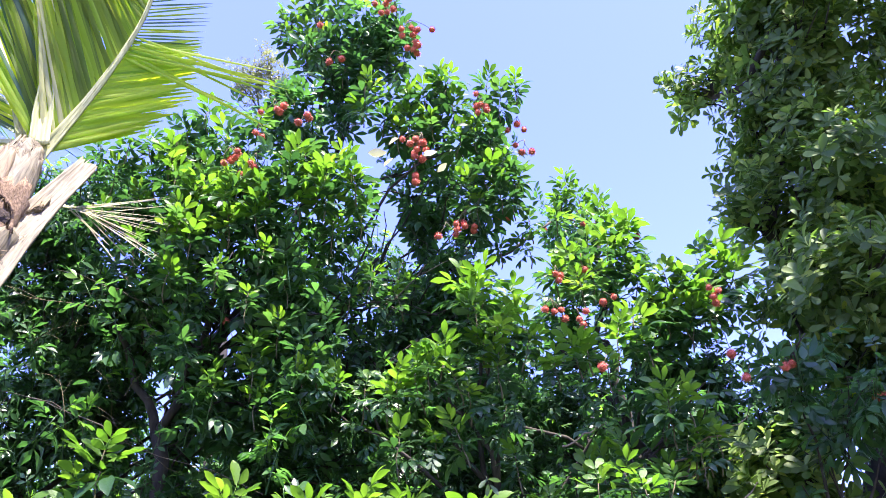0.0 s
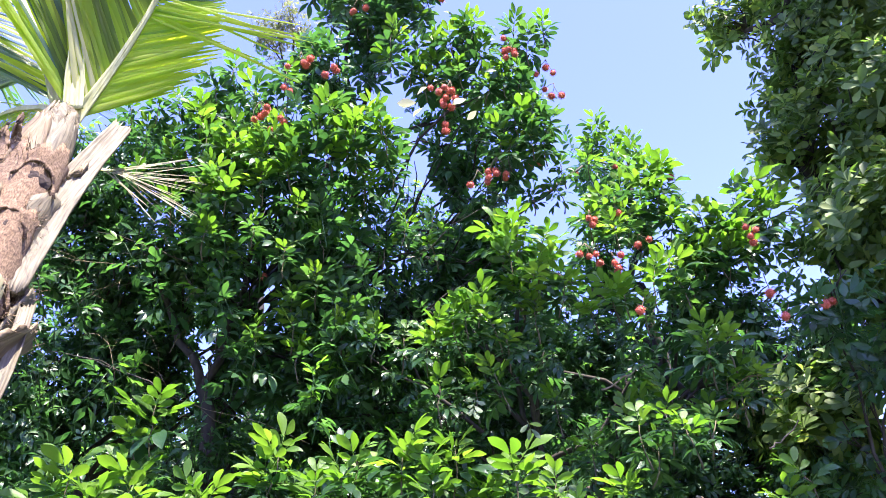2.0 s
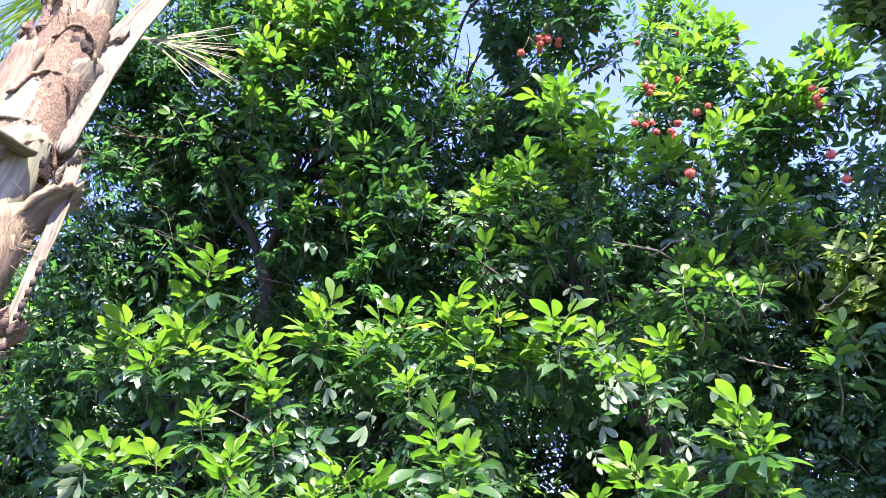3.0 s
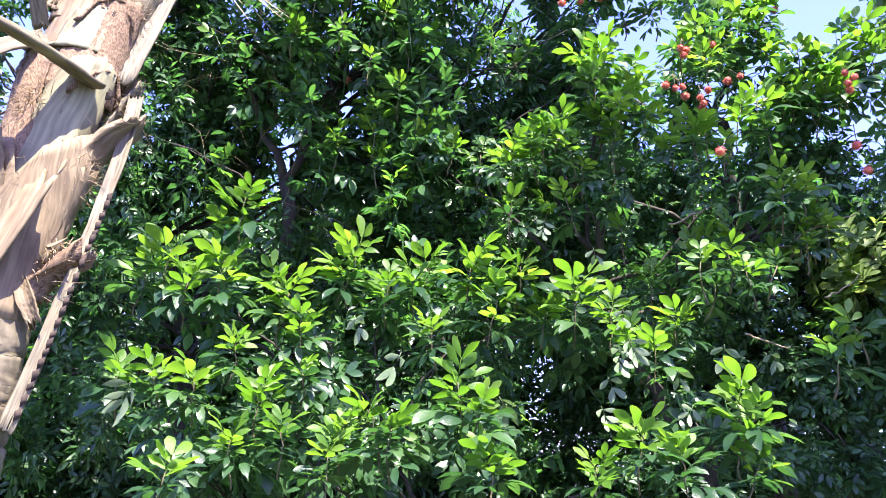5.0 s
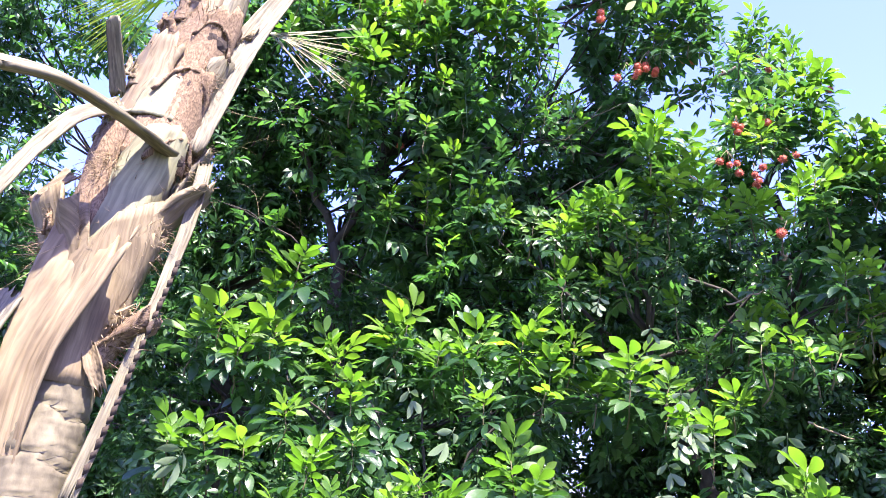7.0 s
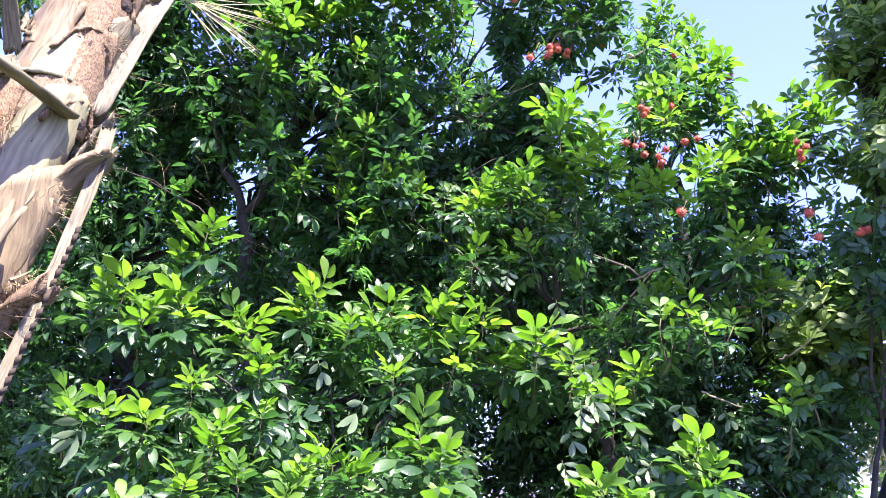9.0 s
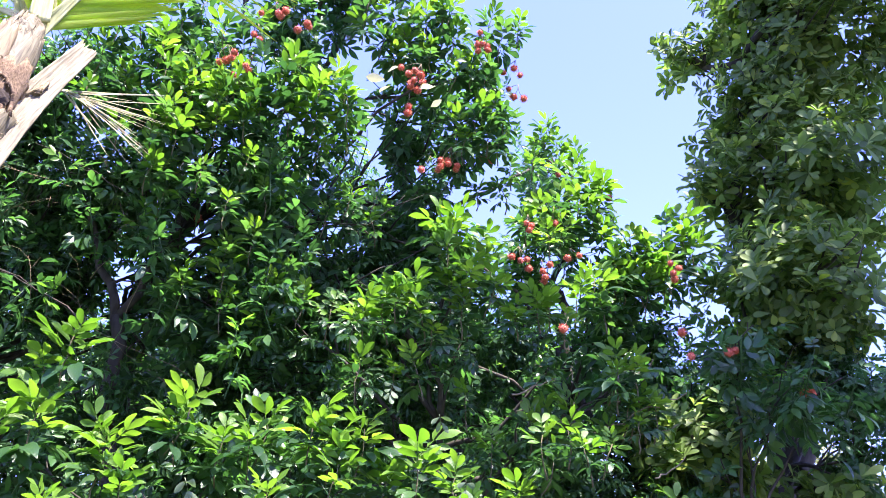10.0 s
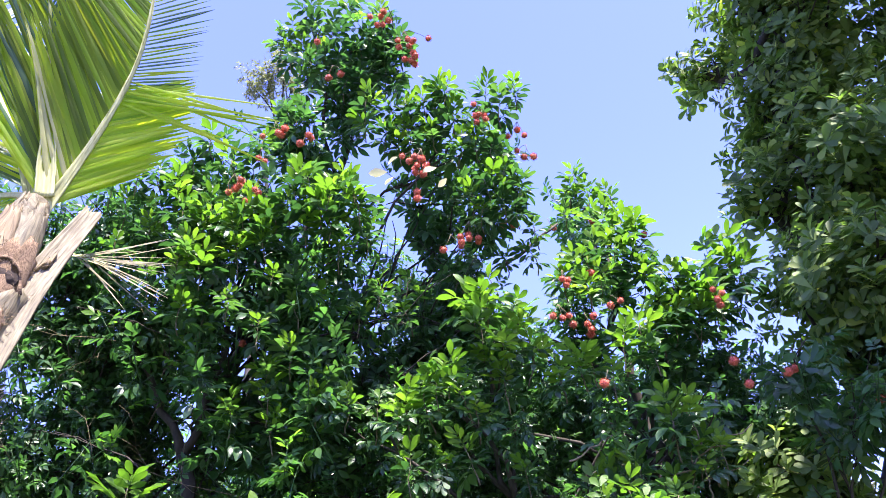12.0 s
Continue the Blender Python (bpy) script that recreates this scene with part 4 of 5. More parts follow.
# ---- fruit ----
RIND = rough_material("hairy rind", (0.42, 0.05, 0.028), (0.74, 0.20, 0.10), 30.0, None, 0.6)
FRUITS = []
for k in range(3):
    bm = bmesh.new()
    bmesh.ops.create_icosphere(bm, subdivisions=2, radius=0.0215)
    for vtx in list(bm.verts):
        vtx.co *= R.uniform(0.95, 1.06)
    for i in range(130):
        zc = 1 - 2 * (i + 0.5) / 130
        a = i * 2.39996
        n = Vector((math.cos(a) * math.sqrt(1 - zc * zc), math.sin(a) * math.sqrt(1 - zc * zc), zc))
        side = n.orthogonal().normalized()
        other = n.cross(side)
        tip = n * (0.029 + R.uniform(0, 0.005)) + side * R.normal(0, 0.004) + other * R.normal(0, 0.004) - Vector((0, 0, 0.003))
        base = [bm.verts.new(n * 0.0205 + side * 0.0015 * math.cos(q) + other * 0.0015 * math.sin(q)) for q in (0, 2.1, 4.2)]
        t = bm.verts.new(tip)
        for q in range(3):
            bm.faces.new((base[q], base[(q + 1) % 3], t))
    me = bpy.data.meshes.new("fruit")
    bm.to_mesh(me)
    bm.free()
    me.materials.append(RIND)
    FRUITS.append(me)


def bunch(parent, at, rng, count, scale):
    """A hanging bunch: a forked stalk with fruit on it."""
    s = 0.026 * count ** 0.42
    spots = rng.normal(0, 1, (count, 3)) * np.array((s, s, s * 0.8))
    for _ in range(6):
        for i in range(count):
            for j in range(i):
                dv = spots[i] - spots[j]
                dist = np.linalg.norm(dv) + 1e-6
                if dist < 0.05:
                    spots[i] += dv / dist * (0.05 - dist) * 0.5
                    spots[j] -= dv / dist * (0.05 - dist) * 0.5
    V, F = [], []
    for p in spots:
        tv, tf = tube_arrays(bend((0, 0, 0.06 + s), p, rng, 4, 0.06), (0.003, 0.002, 0.002, 0.0015), 5, len(V))
        V += list(tv)
        F += tf
    b = mesh_object("fruit_stalk", np.array(V), F, [TWIG], None, parent, "thin forked fruit stalk")
    b.location = Vector(at) - parent.location
    for p in spots:
        f = new("fruit", FRUITS[int(rng.integers(0, 3))])
        f.parent, f.location = b, Vector(p)
        f.rotation_euler = rng.uniform(0, 6, 3)
        f.scale = Vector((1, 1, 1)) * scale * rng.uniform(0.85, 1.12)


MAIN_FRUIT = [
    (-0.20, 4.48, 6.44, 9),
    (-0.15, 4.58, 6.35, 4),
    (-0.34, 4.43, 6.62, 6),
    (-0.81, 4.66, 6.35, 3),
    (-0.86, 4.46, 6.53, 1),
    (-1.17, 4.35, 5.56, 4),
    (-0.97, 4.52, 5.58, 3),
    (-1.25, 4.29, 5.30, 2),
    (-1.40, 4.21, 5.01, 6),
    (-1.24, 4.27, 5.01, 2),
    (-0.11, 4.26, 5.08, 10),
    (-0.17, 4.37, 4.94, 2),
    (0.33, 4.47, 5.59, 6),
    (0.61, 4.70, 5.60, 3),
    (0.66, 4.81, 5.46, 3),
    (0.17, 4.65, 4.71, 6),
    (0.03, 4.69, 4.66, 2),
    (0.47, 4.87, 4.89, 2),
    (-1.55, 5.05, 4.24, 1),
]
for x, y, z, n in MAIN_FRUIT:
    bunch(main_tree, (x, y, z), R, int(n), 1.03)
MID_FRUIT = [
    (0.86, 5.98, 5.51, 1),
    (1.49, 5.18, 4.86, 1),
    (1.00, 5.01, 4.55, 2),
    (0.80, 4.99, 4.44, 3),
    (0.73, 4.94, 4.14, 4),
    (0.90, 4.95, 4.06, 4),
    (1.09, 4.87, 4.15, 2),
    (1.24, 5.77, 5.36, 1),
]
for x, y, z, n in MID_FRUIT:
    bunch(mid_tree, (x, y, z), R, int(n), 1.03)
FRONT_FRUIT = [
    (1.66, 4.37, 3.87, 3),
    (0.82, 3.84, 3.23, 1),
    (1.79, 4.00, 3.27, 2),
    (2.20, 3.97, 3.07, 2),
    (1.62, 4.05, 3.22, 1),
    (1.50, 3.97, 3.38, 1),
    (1.63, 4.44, 3.98, 1),
]
for x, y, z, n in FRONT_FRUIT:
    bunch(front_tree, (x, y, z), R, int(n), 0.95)

# ---- palm ----
SHEATH = streak_material("dry sheath", (0.13, 0.097, 0.048), (0.25, 0.192, 0.102), 80.0, 5.0, 0.8, 0.5, 0.005)
PETIOLE = streak_material("dry petiole", (0.068, 0.058, 0.032), (0.205, 0.18, 0.104), 110.0, 7.0, 0.75, 0.4, 0.004)
HAIR = rough_material("blond fibre", (0.16, 0.11, 0.055), (0.36, 0.265, 0.15), 30.0)
SHIELD = streak_material("weathered sheath", (0.145, 0.14, 0.07), (0.27, 0.26, 0.135), 60.0, 4.0, 0.7, 0.2, 0.003)
FIBRE = streak_material("coarse fibre", (0.08, 0.048, 0.023), (0.27, 0.185, 0.105), 170.0, 60.0, 0.95, 0.8, 0.005)
# near-black: leaflet scars, and shade painted into the hollows
SCAR_SHADE = rough_material("dark scar and hollow shade", (0.02, 0.014, 0.010), (0.075, 0.05, 0.033), 40.0, None, 0.95, 0.8, 0.004)
STALK = rough_material("pale green stalk", (0.44, 0.46, 0.13), (0.68, 0.70, 0.32), 8.0, (5, 5, 0.5), 0.5, 0.15, 0.003)
FROND_LEAF = leaf_material("palm leaflet", [(0.0, (0.17, 0.27, 0.028)), (0.35, (0.27, 0.355, 0.026)), (0.8, (0.33, 0.405, 0.034)), (1.0, (0.38, 0.43, 0.07))], (2.6, 2.5, 0.9), 0.7, 0.45, 0.1, True)
# older fronds, and young leaflets coloured dark to look dim against the sky
FROND_DARK = leaf_material("dark palm leaflet", [(0.0, (0.04, 0.09, 0.03)), (1.0, (0.09, 0.17, 0.05))], (1.6, 1.8, 1.0), 0.35, 0.35, 0.1, True)
DRY_LEAF = leaf_material("dry leaflet", [(0.0, (0.20, 0.18, 0.085)), (1.0, (0.34, 0.31, 0.165))], (1.0, 1.0, 0.8), 0.35, 0.6, 0.1, True)

TRUNK = np.array([
    (-1.76, 2.00, 0.00),
    (-1.81, 2.13, 1.10),
    (-1.88, 2.25, 1.67),
    (-1.92, 2.32, 1.99),
    (-1.98, 2.46, 2.46),
    (-2.04, 2.66, 2.97),
    (-2.06, 2.88, 3.51),
    (-2.05, 3.08, 4.13),
    (-2.05, 3.11, 4.24),
])
ROOT = TRUNK[0] * np.array((1, 1, 0))
GIRTH = [0.18, 0.135, 0.125, 0.125, 0.145, 0.16, 0.14, 0.10, 0.07]
palm = thing("coconut_palm", "coconut palm with cut stubs and fibrous leaf bases", "palm tree", ROOT)
RP = np.random.default_rng(5)
zs = TRUNK[:, 2]
zz = np.linspace(0, zs[-1], 420)
axis = np.stack([np.interp(zz, zs, TRUNK[:, i]) for i in range(3)], 1)
for _ in range(60):
    axis[1:-1] = (axis[:-2] + axis[1:-1] * 2 + axis[2:]) / 4
rad = np.interp(zz, zs, GIRTH)
v, f = tube_arrays(axis - ROOT, rad, 30)
turns_ = np.tile(np.arange(30) * 2 * math.pi / 30, len(zz))
hz = np.repeat(zz, 30) + 0.018 * np.sin(turns_ * 2 + 1) + 0.010 * np.sin(turns_ * 5 + np.repeat(zz, 30) * 3)
saw = (hz * 8.6 + 0.5 * np.sin(hz * 5)) % 1.0
scar = np.where(saw < 0.08, -0.014, 0.003 * saw + 0.0012 * np.sin(turns_ * 7 + np.repeat(zz, 30) * 11))
spoke = v - np.repeat(axis - ROOT, 30, axis=0)
v = v + spoke / np.linalg.norm(spoke, axis=1)[:, None] * scar[:, None]
v = v + RP.normal(0, 0.0018, v.shape)
mesh_object("trunk", v, f, [PALM_BARK], None, palm, "ringed grey-brown palm trunk")

DIRECTION = np.array((TRUNK[3][0], TRUNK[3][1], 0)) / np.linalg.norm(TRUNK[3][:2])
FRONT_WAY, RIGHT_WAY = -DIRECTION, np.array((DIRECTION[1], -DIRECTION[0], 0))


def on_trunk(z, angle, lift=0.0):
    """A place on the palm's trunk: height, degrees round from the open side, metres proud of it."""
    c = np.array([np.interp(z, zz, axis[:, i]) for i in range(3)])
    r = np.interp(z, zz, rad) + lift
    a = radians(angle)
    return c + r * (math.cos(a) * FRONT_WAY + math.sin(a) * RIGHT_WAY)


def shell(name, grid, thickness, mat, label="", parent=None):
    """A solid sheet from a grid of places, thick towards the palm's axis."""
    g = np.array(grid)
    n, m, _ = g.shape
    du, dv = np.gradient(g, axis=0), np.gradient(g, axis=1)
    nor = np.cross(du, dv)
    nor /= np.linalg.norm(nor, axis=2)[:, :, None] + 1e-9
    both = np.concatenate([g.reshape(-1, 3), (g - nor * thickness).reshape(-1, 3)])
    q, F = n * m, []
    for i in range(n - 1):
        for j in range(m - 1):
            a, b, c, d = i * m + j, i * m + j + 1, (i + 1) * m + j + 1, (i + 1) * m + j
            F += [(a, b, c, d), (q + d, q + c, q + b, q + a)]
    edge = [(0, j) for j in range(m)] + [(i, m - 1) for i in range(1, n)] + [(n - 1, j) for j in range(m - 2, -1, -1)] + [(i, 0) for i in range(n - 2, 0, -1)]
    for (i, j), (k, l) in zip(edge, edge[1:] + edge[:1]):
        a, b = i * m + j, k * m + l
        F.append((b, a, q + a, q + b))
    wide = np.cumsum(np.linalg.norm(np.diff(g, axis=1, prepend=g[:, :1]), axis=2), axis=1)
    long = np.cumsum(np.linalg.norm(np.diff(g, axis=0, prepend=g[:1]), axis=2), axis=0)
    lie = np.stack([wide - wide[:, -1:] / 2, long + 3 * g[0, 0, 2], np.zeros((n, m))], 2).reshape(-1, 3)
    return mesh_object(name, both - ROOT, F, [mat], None, parent or palm, label, lie=np.concatenate([lie, lie]))


def fibres(places, ways, lengths, parent, width=0.0011, mat=None, label=""):
    """Loose strands: thin three-sided hairs, many in one mesh."""
    V, F = [], []
    for p, w, l in zip(places, ways, lengths):
        w = np.array(w) / np.linalg.norm(w)
        bendy = RP.normal(0, 0.4, 3)
        pts = np.array([p + w * l * s + bendy * l * s * s for s in (0, 0.35, 0.7, 1.0)])
        tv, tf = tube_arrays(pts, (width, width * 0.8, width * 0.6, width * 0.25), 3, len(V))
        V += list(tv)
        F += tf
    return mesh_object("fibre", np.array(V) - ROOT, F, [mat or HAIR], None, parent, label, "stuff")


def leaf_base(z0, z1, angle0, angle1, half0, half1, lift0, lift1, mat, ragged=0.03, label="", hairs=60):
    """A sheath that clasps the trunk and flares away from it towards its torn upper edge."""
    rows, cols, grid = 14, 13, []
    tops = RP.normal(0, ragged, cols)
    for i in range(rows):
        s = i / (rows - 1)
        row = []
        for j in range(cols):
            u = j / (cols - 1) * 2 - 1
            half = half0 + (half1 - half0) * s + RP.normal(0, 1.2)
            lift = lift0 + (lift1 - lift0) * s * s + 0.015 * math.cos(u * 1.5) + RP.normal(0, 0.0025)
            lift += 0.004 * math.sin(u * 17 + z0 * 9)
            row.append(on_trunk(z0 + (z1 - z0) * s + tops[j] * s ** 3 - 0.05 * abs(u) ** 2 * s, angle0 + (angle1 - angle0) * s + half * u, lift))
        grid.append(row)
    ob = shell("leaf_base", grid, 0.009, mat, label)
    g = np.array(grid)
    if hairs:
        rim = np.concatenate([g[-1], g[rows // 2:, 0], g[rows // 2:, -1]])
        hairs = int(hairs * 1.3)
        pick = rim[RP.integers(0, len(rim), hairs)] + RP.normal(0, 0.006, (hairs, 3))
        out = pick - np.array([np.interp(pick[:, 2], zz, axis[:, i]) for i in range(3)]).T
        out /= np.linalg.norm(out, axis=1)[:, None]
        fibres(pick, out * 0.5 + np.array((0, 0, 0.25)) + RP.normal(0, 0.6, pick.shape), RP.uniform(0.012, 0.045, hairs), ob, 0.0008)
    return ob


def petiole(name, places, widths, thick, mat, up=(0, 0, 1), hollow=0.35, label="", ragged=0.0, parent=None, pleat=0.006):
    """A leaf stalk with a channelled, crescent section swept along a smooth line."""
    p = np.array(places, float)
    s = np.linspace(0, len(p) - 1, 22)
    line = np.stack([np.interp(s, range(len(p)), p[:, i]) for i in range(3)], 1)
    for _ in range(4):
        line[1:-1] = (line[:-2] + 2 * line[1:-1] + line[2:]) / 4
    w = np.interp(s, range(len(widths)), widths)
    tan = np.gradient(line, axis=0)
    tan /= np.linalg.norm(tan, axis=1)[:, None]
    side = np.cross(tan, np.array(up, float))
    side /= np.linalg.norm(side, axis=1)[:, None]
    nor = np.cross(side, tan)
    arc = np.linspace(-1, 1, 17)
    V, F = [], []
    for i in range(len(s)):
        jag = RP.normal(0, ragged, 17) if i in (0, len(s) - 1) else np.zeros(17)
        lower = [line[i] + side[i] * a * w[i] / 2 - nor[i] * ((math.cos(a * 1.45) - 0.1) * w[i] * hollow + pleat * w[i] * math.sin(a * 16 + 0.05 * i)) + tan[i] * j for a, j in zip(arc, jag)]
        upper = [line[i] + side[i] * a * w[i] / 2 * 0.93 - nor[i] * ((math.cos(a * 1.45) - 0.1) * w[i] * hollow + pleat * w[i] * math.sin(a * 16 + 0.05 * i) - thick * (1 - 0.5 * a * a)) + tan[i] * j for a, j in zip(arc, jag)]
        V += lower + upper[::-1]
    m = 34
    for i in range(len(s) - 1):
        for j in range(m):
            k = (j + 1) % m
            F.append((i * m + j, i * m + k, (i + 1) * m + k, (i + 1) * m + j))
    F += [tuple(range(m))[::-1], tuple((len(s) - 1) * m + j for j in range(m))]
    V = np.array(V) + RP.normal(0, 0.0012, (len(V), 3))
    run = np.cumsum(np.linalg.norm(np.diff(line, axis=0, prepend=line[:1]), axis=1))
    lie = [(a * w[i] / 2, run[i] + line[0][2], 0) for i in range(len(s)) for a in (*arc, *arc[::-1])]
    return mesh_object(name, V - ROOT, F, [mat], None, parent or palm, label, lie=lie)


# sheaths from the bare trunk up to the crown
leaf_base(1.97, 2.61, -15, -5, 70, 80, -0.01, 0.055, SHEATH, 0.06, "torn pinkish brown leaf sheath")
leaf_base(2.05, 2.25, 50, 62, 34, 26, -0.005, 0.12, FIBRE, 0.03, "matted brown fibre", 50)
leaf_base(2.19, 2.57, 60, 40, 40, 30, 0.0, 0.04, SHEATH, 0.03)
leaf_base(2.26, 2.64, -72, -66, 52, 30, 0.0, 0.13, SHEATH, 0.03, "curled brown sheath pouch", 90)
leaf_base(2.37, 3.08, -62, -52, 40, 22, 0.0, 0.04, FIBRE, 0.02)
leaf_base(2.46, 3.07, 0, 12, 66, 24, -0.005, 0.06, SHIELD, 0.01, "smooth grey-green leaf sheath", 30)
leaf_base(2.43, 2.87, 34, 66, 22, 26, 0.015, 0.14, SHEATH, 0.015, "curled beige sheath collar", 70)
leaf_base(2.60, 3.10, 90, 95, 36, 30, 0.01, 0.085, PETIOLE, 0.03, "frayed cut leaf base", 120)
leaf_base(3.11, 3.36, -14, -14, 30, 26, 0.03, 0.035, SHIELD, 0.008, "smooth grey leaf scar", 0)
leaf_base(2.89, 3.46, 14, 12, 52, 30, 0.02, 0.045, FIBRE, 0.02, "woven brown fibre mat", 70)
leaf_base(2.97, 3.59, -75, -60, 50, 40, 0.0, 0.06, SHEATH, 0.04)
leaf_base(2.97, 3.59, 58, 52, 46, 34, 0.0, 0.05, PETIOLE, 0.015, "", 30)
leaf_base(3.30, 3.84, 0, 5, 70, 45, 0.01, 0.05, FIBRE, 0.04, "", 80)
leaf_base(3.51, 4.09, -50, -35, 70, 22, 0.0, 0.03, SHEATH, 0.03)
leaf_base(3.63, 4.15, 40, 20, 70, 20, 0.0, 0.02, PETIOLE, 0.03)
leaf_base(3.80, 4.23, -20, -20, 80, 24, 0.0, 0.02, PETIOLE, 0.03)

for i in range(9):
    z_ = RP.uniform(2.37, 3.88)
    a_ = RP.choice((-1, 1)) * RP.uniform(48, 88)
    leaf_base(z_, z_ + RP.uniform(0.1, 0.26), a_, a_ + RP.normal(0, 12), RP.uniform(14, 30), RP.uniform(4, 16), RP.uniform(0.005, 0.03), RP.uniform(0.05, 0.11), (SHEATH, FIBRE, PETIOLE)[int(RP.integers(0, 3))], 0.03, "torn strip of dry sheath", 14)

# cut stalks, stubs and the hanging dead stalks
petiole("petiole_stub", [
    (-1.85, 2.53, 2.96),
    (-1.89, 2.25, 2.96),
    (-1.95, 1.95, 2.94),
    (-2.00, 1.73, 2.86),
], [0.125, 0.11, 0.09, 0.085], 0.03, PETIOLE, (0.3, -0.7, 0.6), 0.3, "bleached curving dead stalk", 0.01)
petiole("petiole_stub", [
    (-2.11, 2.58, 3.18),
    (-2.11, 2.29, 2.98),
    (-2.13, 2.12, 2.72),
    (-2.15, 2.00, 2.46),
], [0.11, 0.072, 0.058, 0.05], 0.018, PETIOLE, (0.4, -0.7, 0.5), 0.3, "bleached drooping dead stalk", 0.01)
petiole("petiole_stub", [
    (-2.22, 2.66, 3.27),
    (-2.22, 2.58, 3.40),
    (-2.22, 2.49, 3.54),
], [0.075, 0.065, 0.06], 0.02, PETIOLE, (0.2, -1, 0), 0.3, "short upright cut stalk", 0.012)
petiole("petiole_stub", [
    (-1.84, 2.69, 3.03),
    (-1.87, 2.82, 3.36),
    (-1.87, 2.96, 3.67),
    (-1.86, 3.11, 3.94),
    (-1.83, 3.29, 4.27),
], [0.09, 0.15, 0.145, 0.12, 0.10], 0.035, PETIOLE, (0.55, -0.8, 0.0), 0.25, "thick pale stalk cut off square", 0.012, None, 0.02)
petiole("petiole_stub", [
    (-1.99, 2.83, 3.66),
    (-2.00, 2.92, 3.91),
    (-2.00, 3.02, 4.15),
], [0.16, 0.12, 0.08], 0.02, SHEATH, (0.5, -0.8, 0.1), 0.3, "frayed cut stalk", 0.02)
petiole("petiole_stub", [
    (-2.17, 2.45, 2.81),
    (-2.20, 2.40, 2.73),
    (-2.24, 2.34, 2.64),
], [0.10, 0.05, 0.012], 0.008, SHEATH, (0.3, -0.4, 1), 0.3, "pointed torn sheath tip", 0.004)
petiole("petiole_stub", [
    (-1.82, 2.28, 2.11),
    (-1.77, 2.26, 2.04),
    (-1.74, 2.28, 1.97),
], [0.05, 0.06, 0.045], 0.012, SHEATH, (0.3, -1, 0.2), 0.3, "small torn hanging stub", 0.01)
hanging = np.array([
    (-1.79, 2.74, 2.99),
    (-1.74, 2.63, 2.73),
    (-1.71, 2.50, 2.44),
    (-1.70, 2.39, 2.18),
    (-1.71, 2.31, 1.89),
    (-1.71, 2.20, 1.62),
])
stalk_ = petiole("dead_stalk", hanging, [0.06, 0.058, 0.048, 0.042, 0.05, 0.055], 0.012, PETIOLE, (0.35, -1, 0.2), 0.22, "long pale dead stalk hanging down", 0.008)
petiole("dead_stalk", [
    (-1.89, 2.24, 2.47),
    (-1.90, 2.18, 2.29),
    (-1.94, 2.14, 2.05),
    (-1.93, 2.13, 1.76),
    (-1.91, 2.12, 1.47),
], [0.30, 0.26, 0.18, 0.125, 0.10], 0.016, SHEATH, (0.1, -1, 0.4), 0.3, "broad dry leaf base hanging down", 0.03, None, 0.03)
petiole("dead_stalk", [
    (-2.09, 2.18, 2.26),
    (-2.07, 2.09, 2.12),
    (-2.06, 2.00, 1.94),
], [0.14, 0.13, 0.12], 0.02, PETIOLE, (0.1, -1, 0.4), 0.3, "pale dry stalk beside the trunk", 0.02)

# dark notches where leaflets broke off along the hanging stalk
for k in range(22):
    q = 1.9 + 2.9 * k / 21 + RP.normal(0, 0.03)
    c = np.array([np.interp(q, range(len(hanging)), hanging[:, i]) for i in range(3)])
    gap = 0.028 * RP.uniform(0.6, 1.3)
    row = [[c + RIGHT_WAY * (0.004 + 0.017 * j) + FRONT_WAY * (0.024 - 0.006 * j) + np.array((0, 0, gap * (i - 0.5) + 0.012 * j)) for j in range(2)] for i in range(2)]
    shell("notch", row, 0.005, SCAR_SHADE, "dark leaflet scar", stalk_)

# near-black lumps stand in for shade in hollows above cut stalks, each under a torn rim
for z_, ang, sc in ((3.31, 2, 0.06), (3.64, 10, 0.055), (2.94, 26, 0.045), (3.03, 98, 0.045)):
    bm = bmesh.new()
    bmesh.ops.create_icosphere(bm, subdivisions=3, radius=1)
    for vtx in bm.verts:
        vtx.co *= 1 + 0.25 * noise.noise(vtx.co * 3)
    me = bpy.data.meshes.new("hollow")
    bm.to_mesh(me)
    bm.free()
    me.materials.append(SCAR_SHADE)
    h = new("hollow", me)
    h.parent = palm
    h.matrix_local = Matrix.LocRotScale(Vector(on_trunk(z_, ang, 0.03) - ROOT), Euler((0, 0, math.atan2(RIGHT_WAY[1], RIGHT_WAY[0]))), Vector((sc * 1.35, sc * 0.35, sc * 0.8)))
    h["label"] = "dark lump for a shaded hollow"
    grid, skew, jag = [], RP.uniform(-0.6, 0.6), RP.normal(0, 0.008, 15)
    for i in range(5):
        row = []
        for j in range(15):
            u = j / 7 - 1
            up = 0.03 + 0.06 * math.cos(u * 1.5 + skew) - 0.08 * abs(u) ** 3 + i * 0.016 + jag[j] * (4 - i) / 4
            row.append(on_trunk(z_ + up, ang + u * 28, 0.066 + 0.02 * skew * u - 0.013 * i + RP.normal(0, 0.006)))
        grid.append(row)
    rim = shell("rim", grid, 0.012, FIBRE, "torn rim of a cut leaf base")
    spots = np.array(grid[0])[RP.integers(0, 15, 26)]
    fibres(spots, np.array((0, 0, -1.0)) + RP.normal(0, 0.5, (26, 3)), RP.uniform(0.02, 0.05, 26), rim, 0.0008)

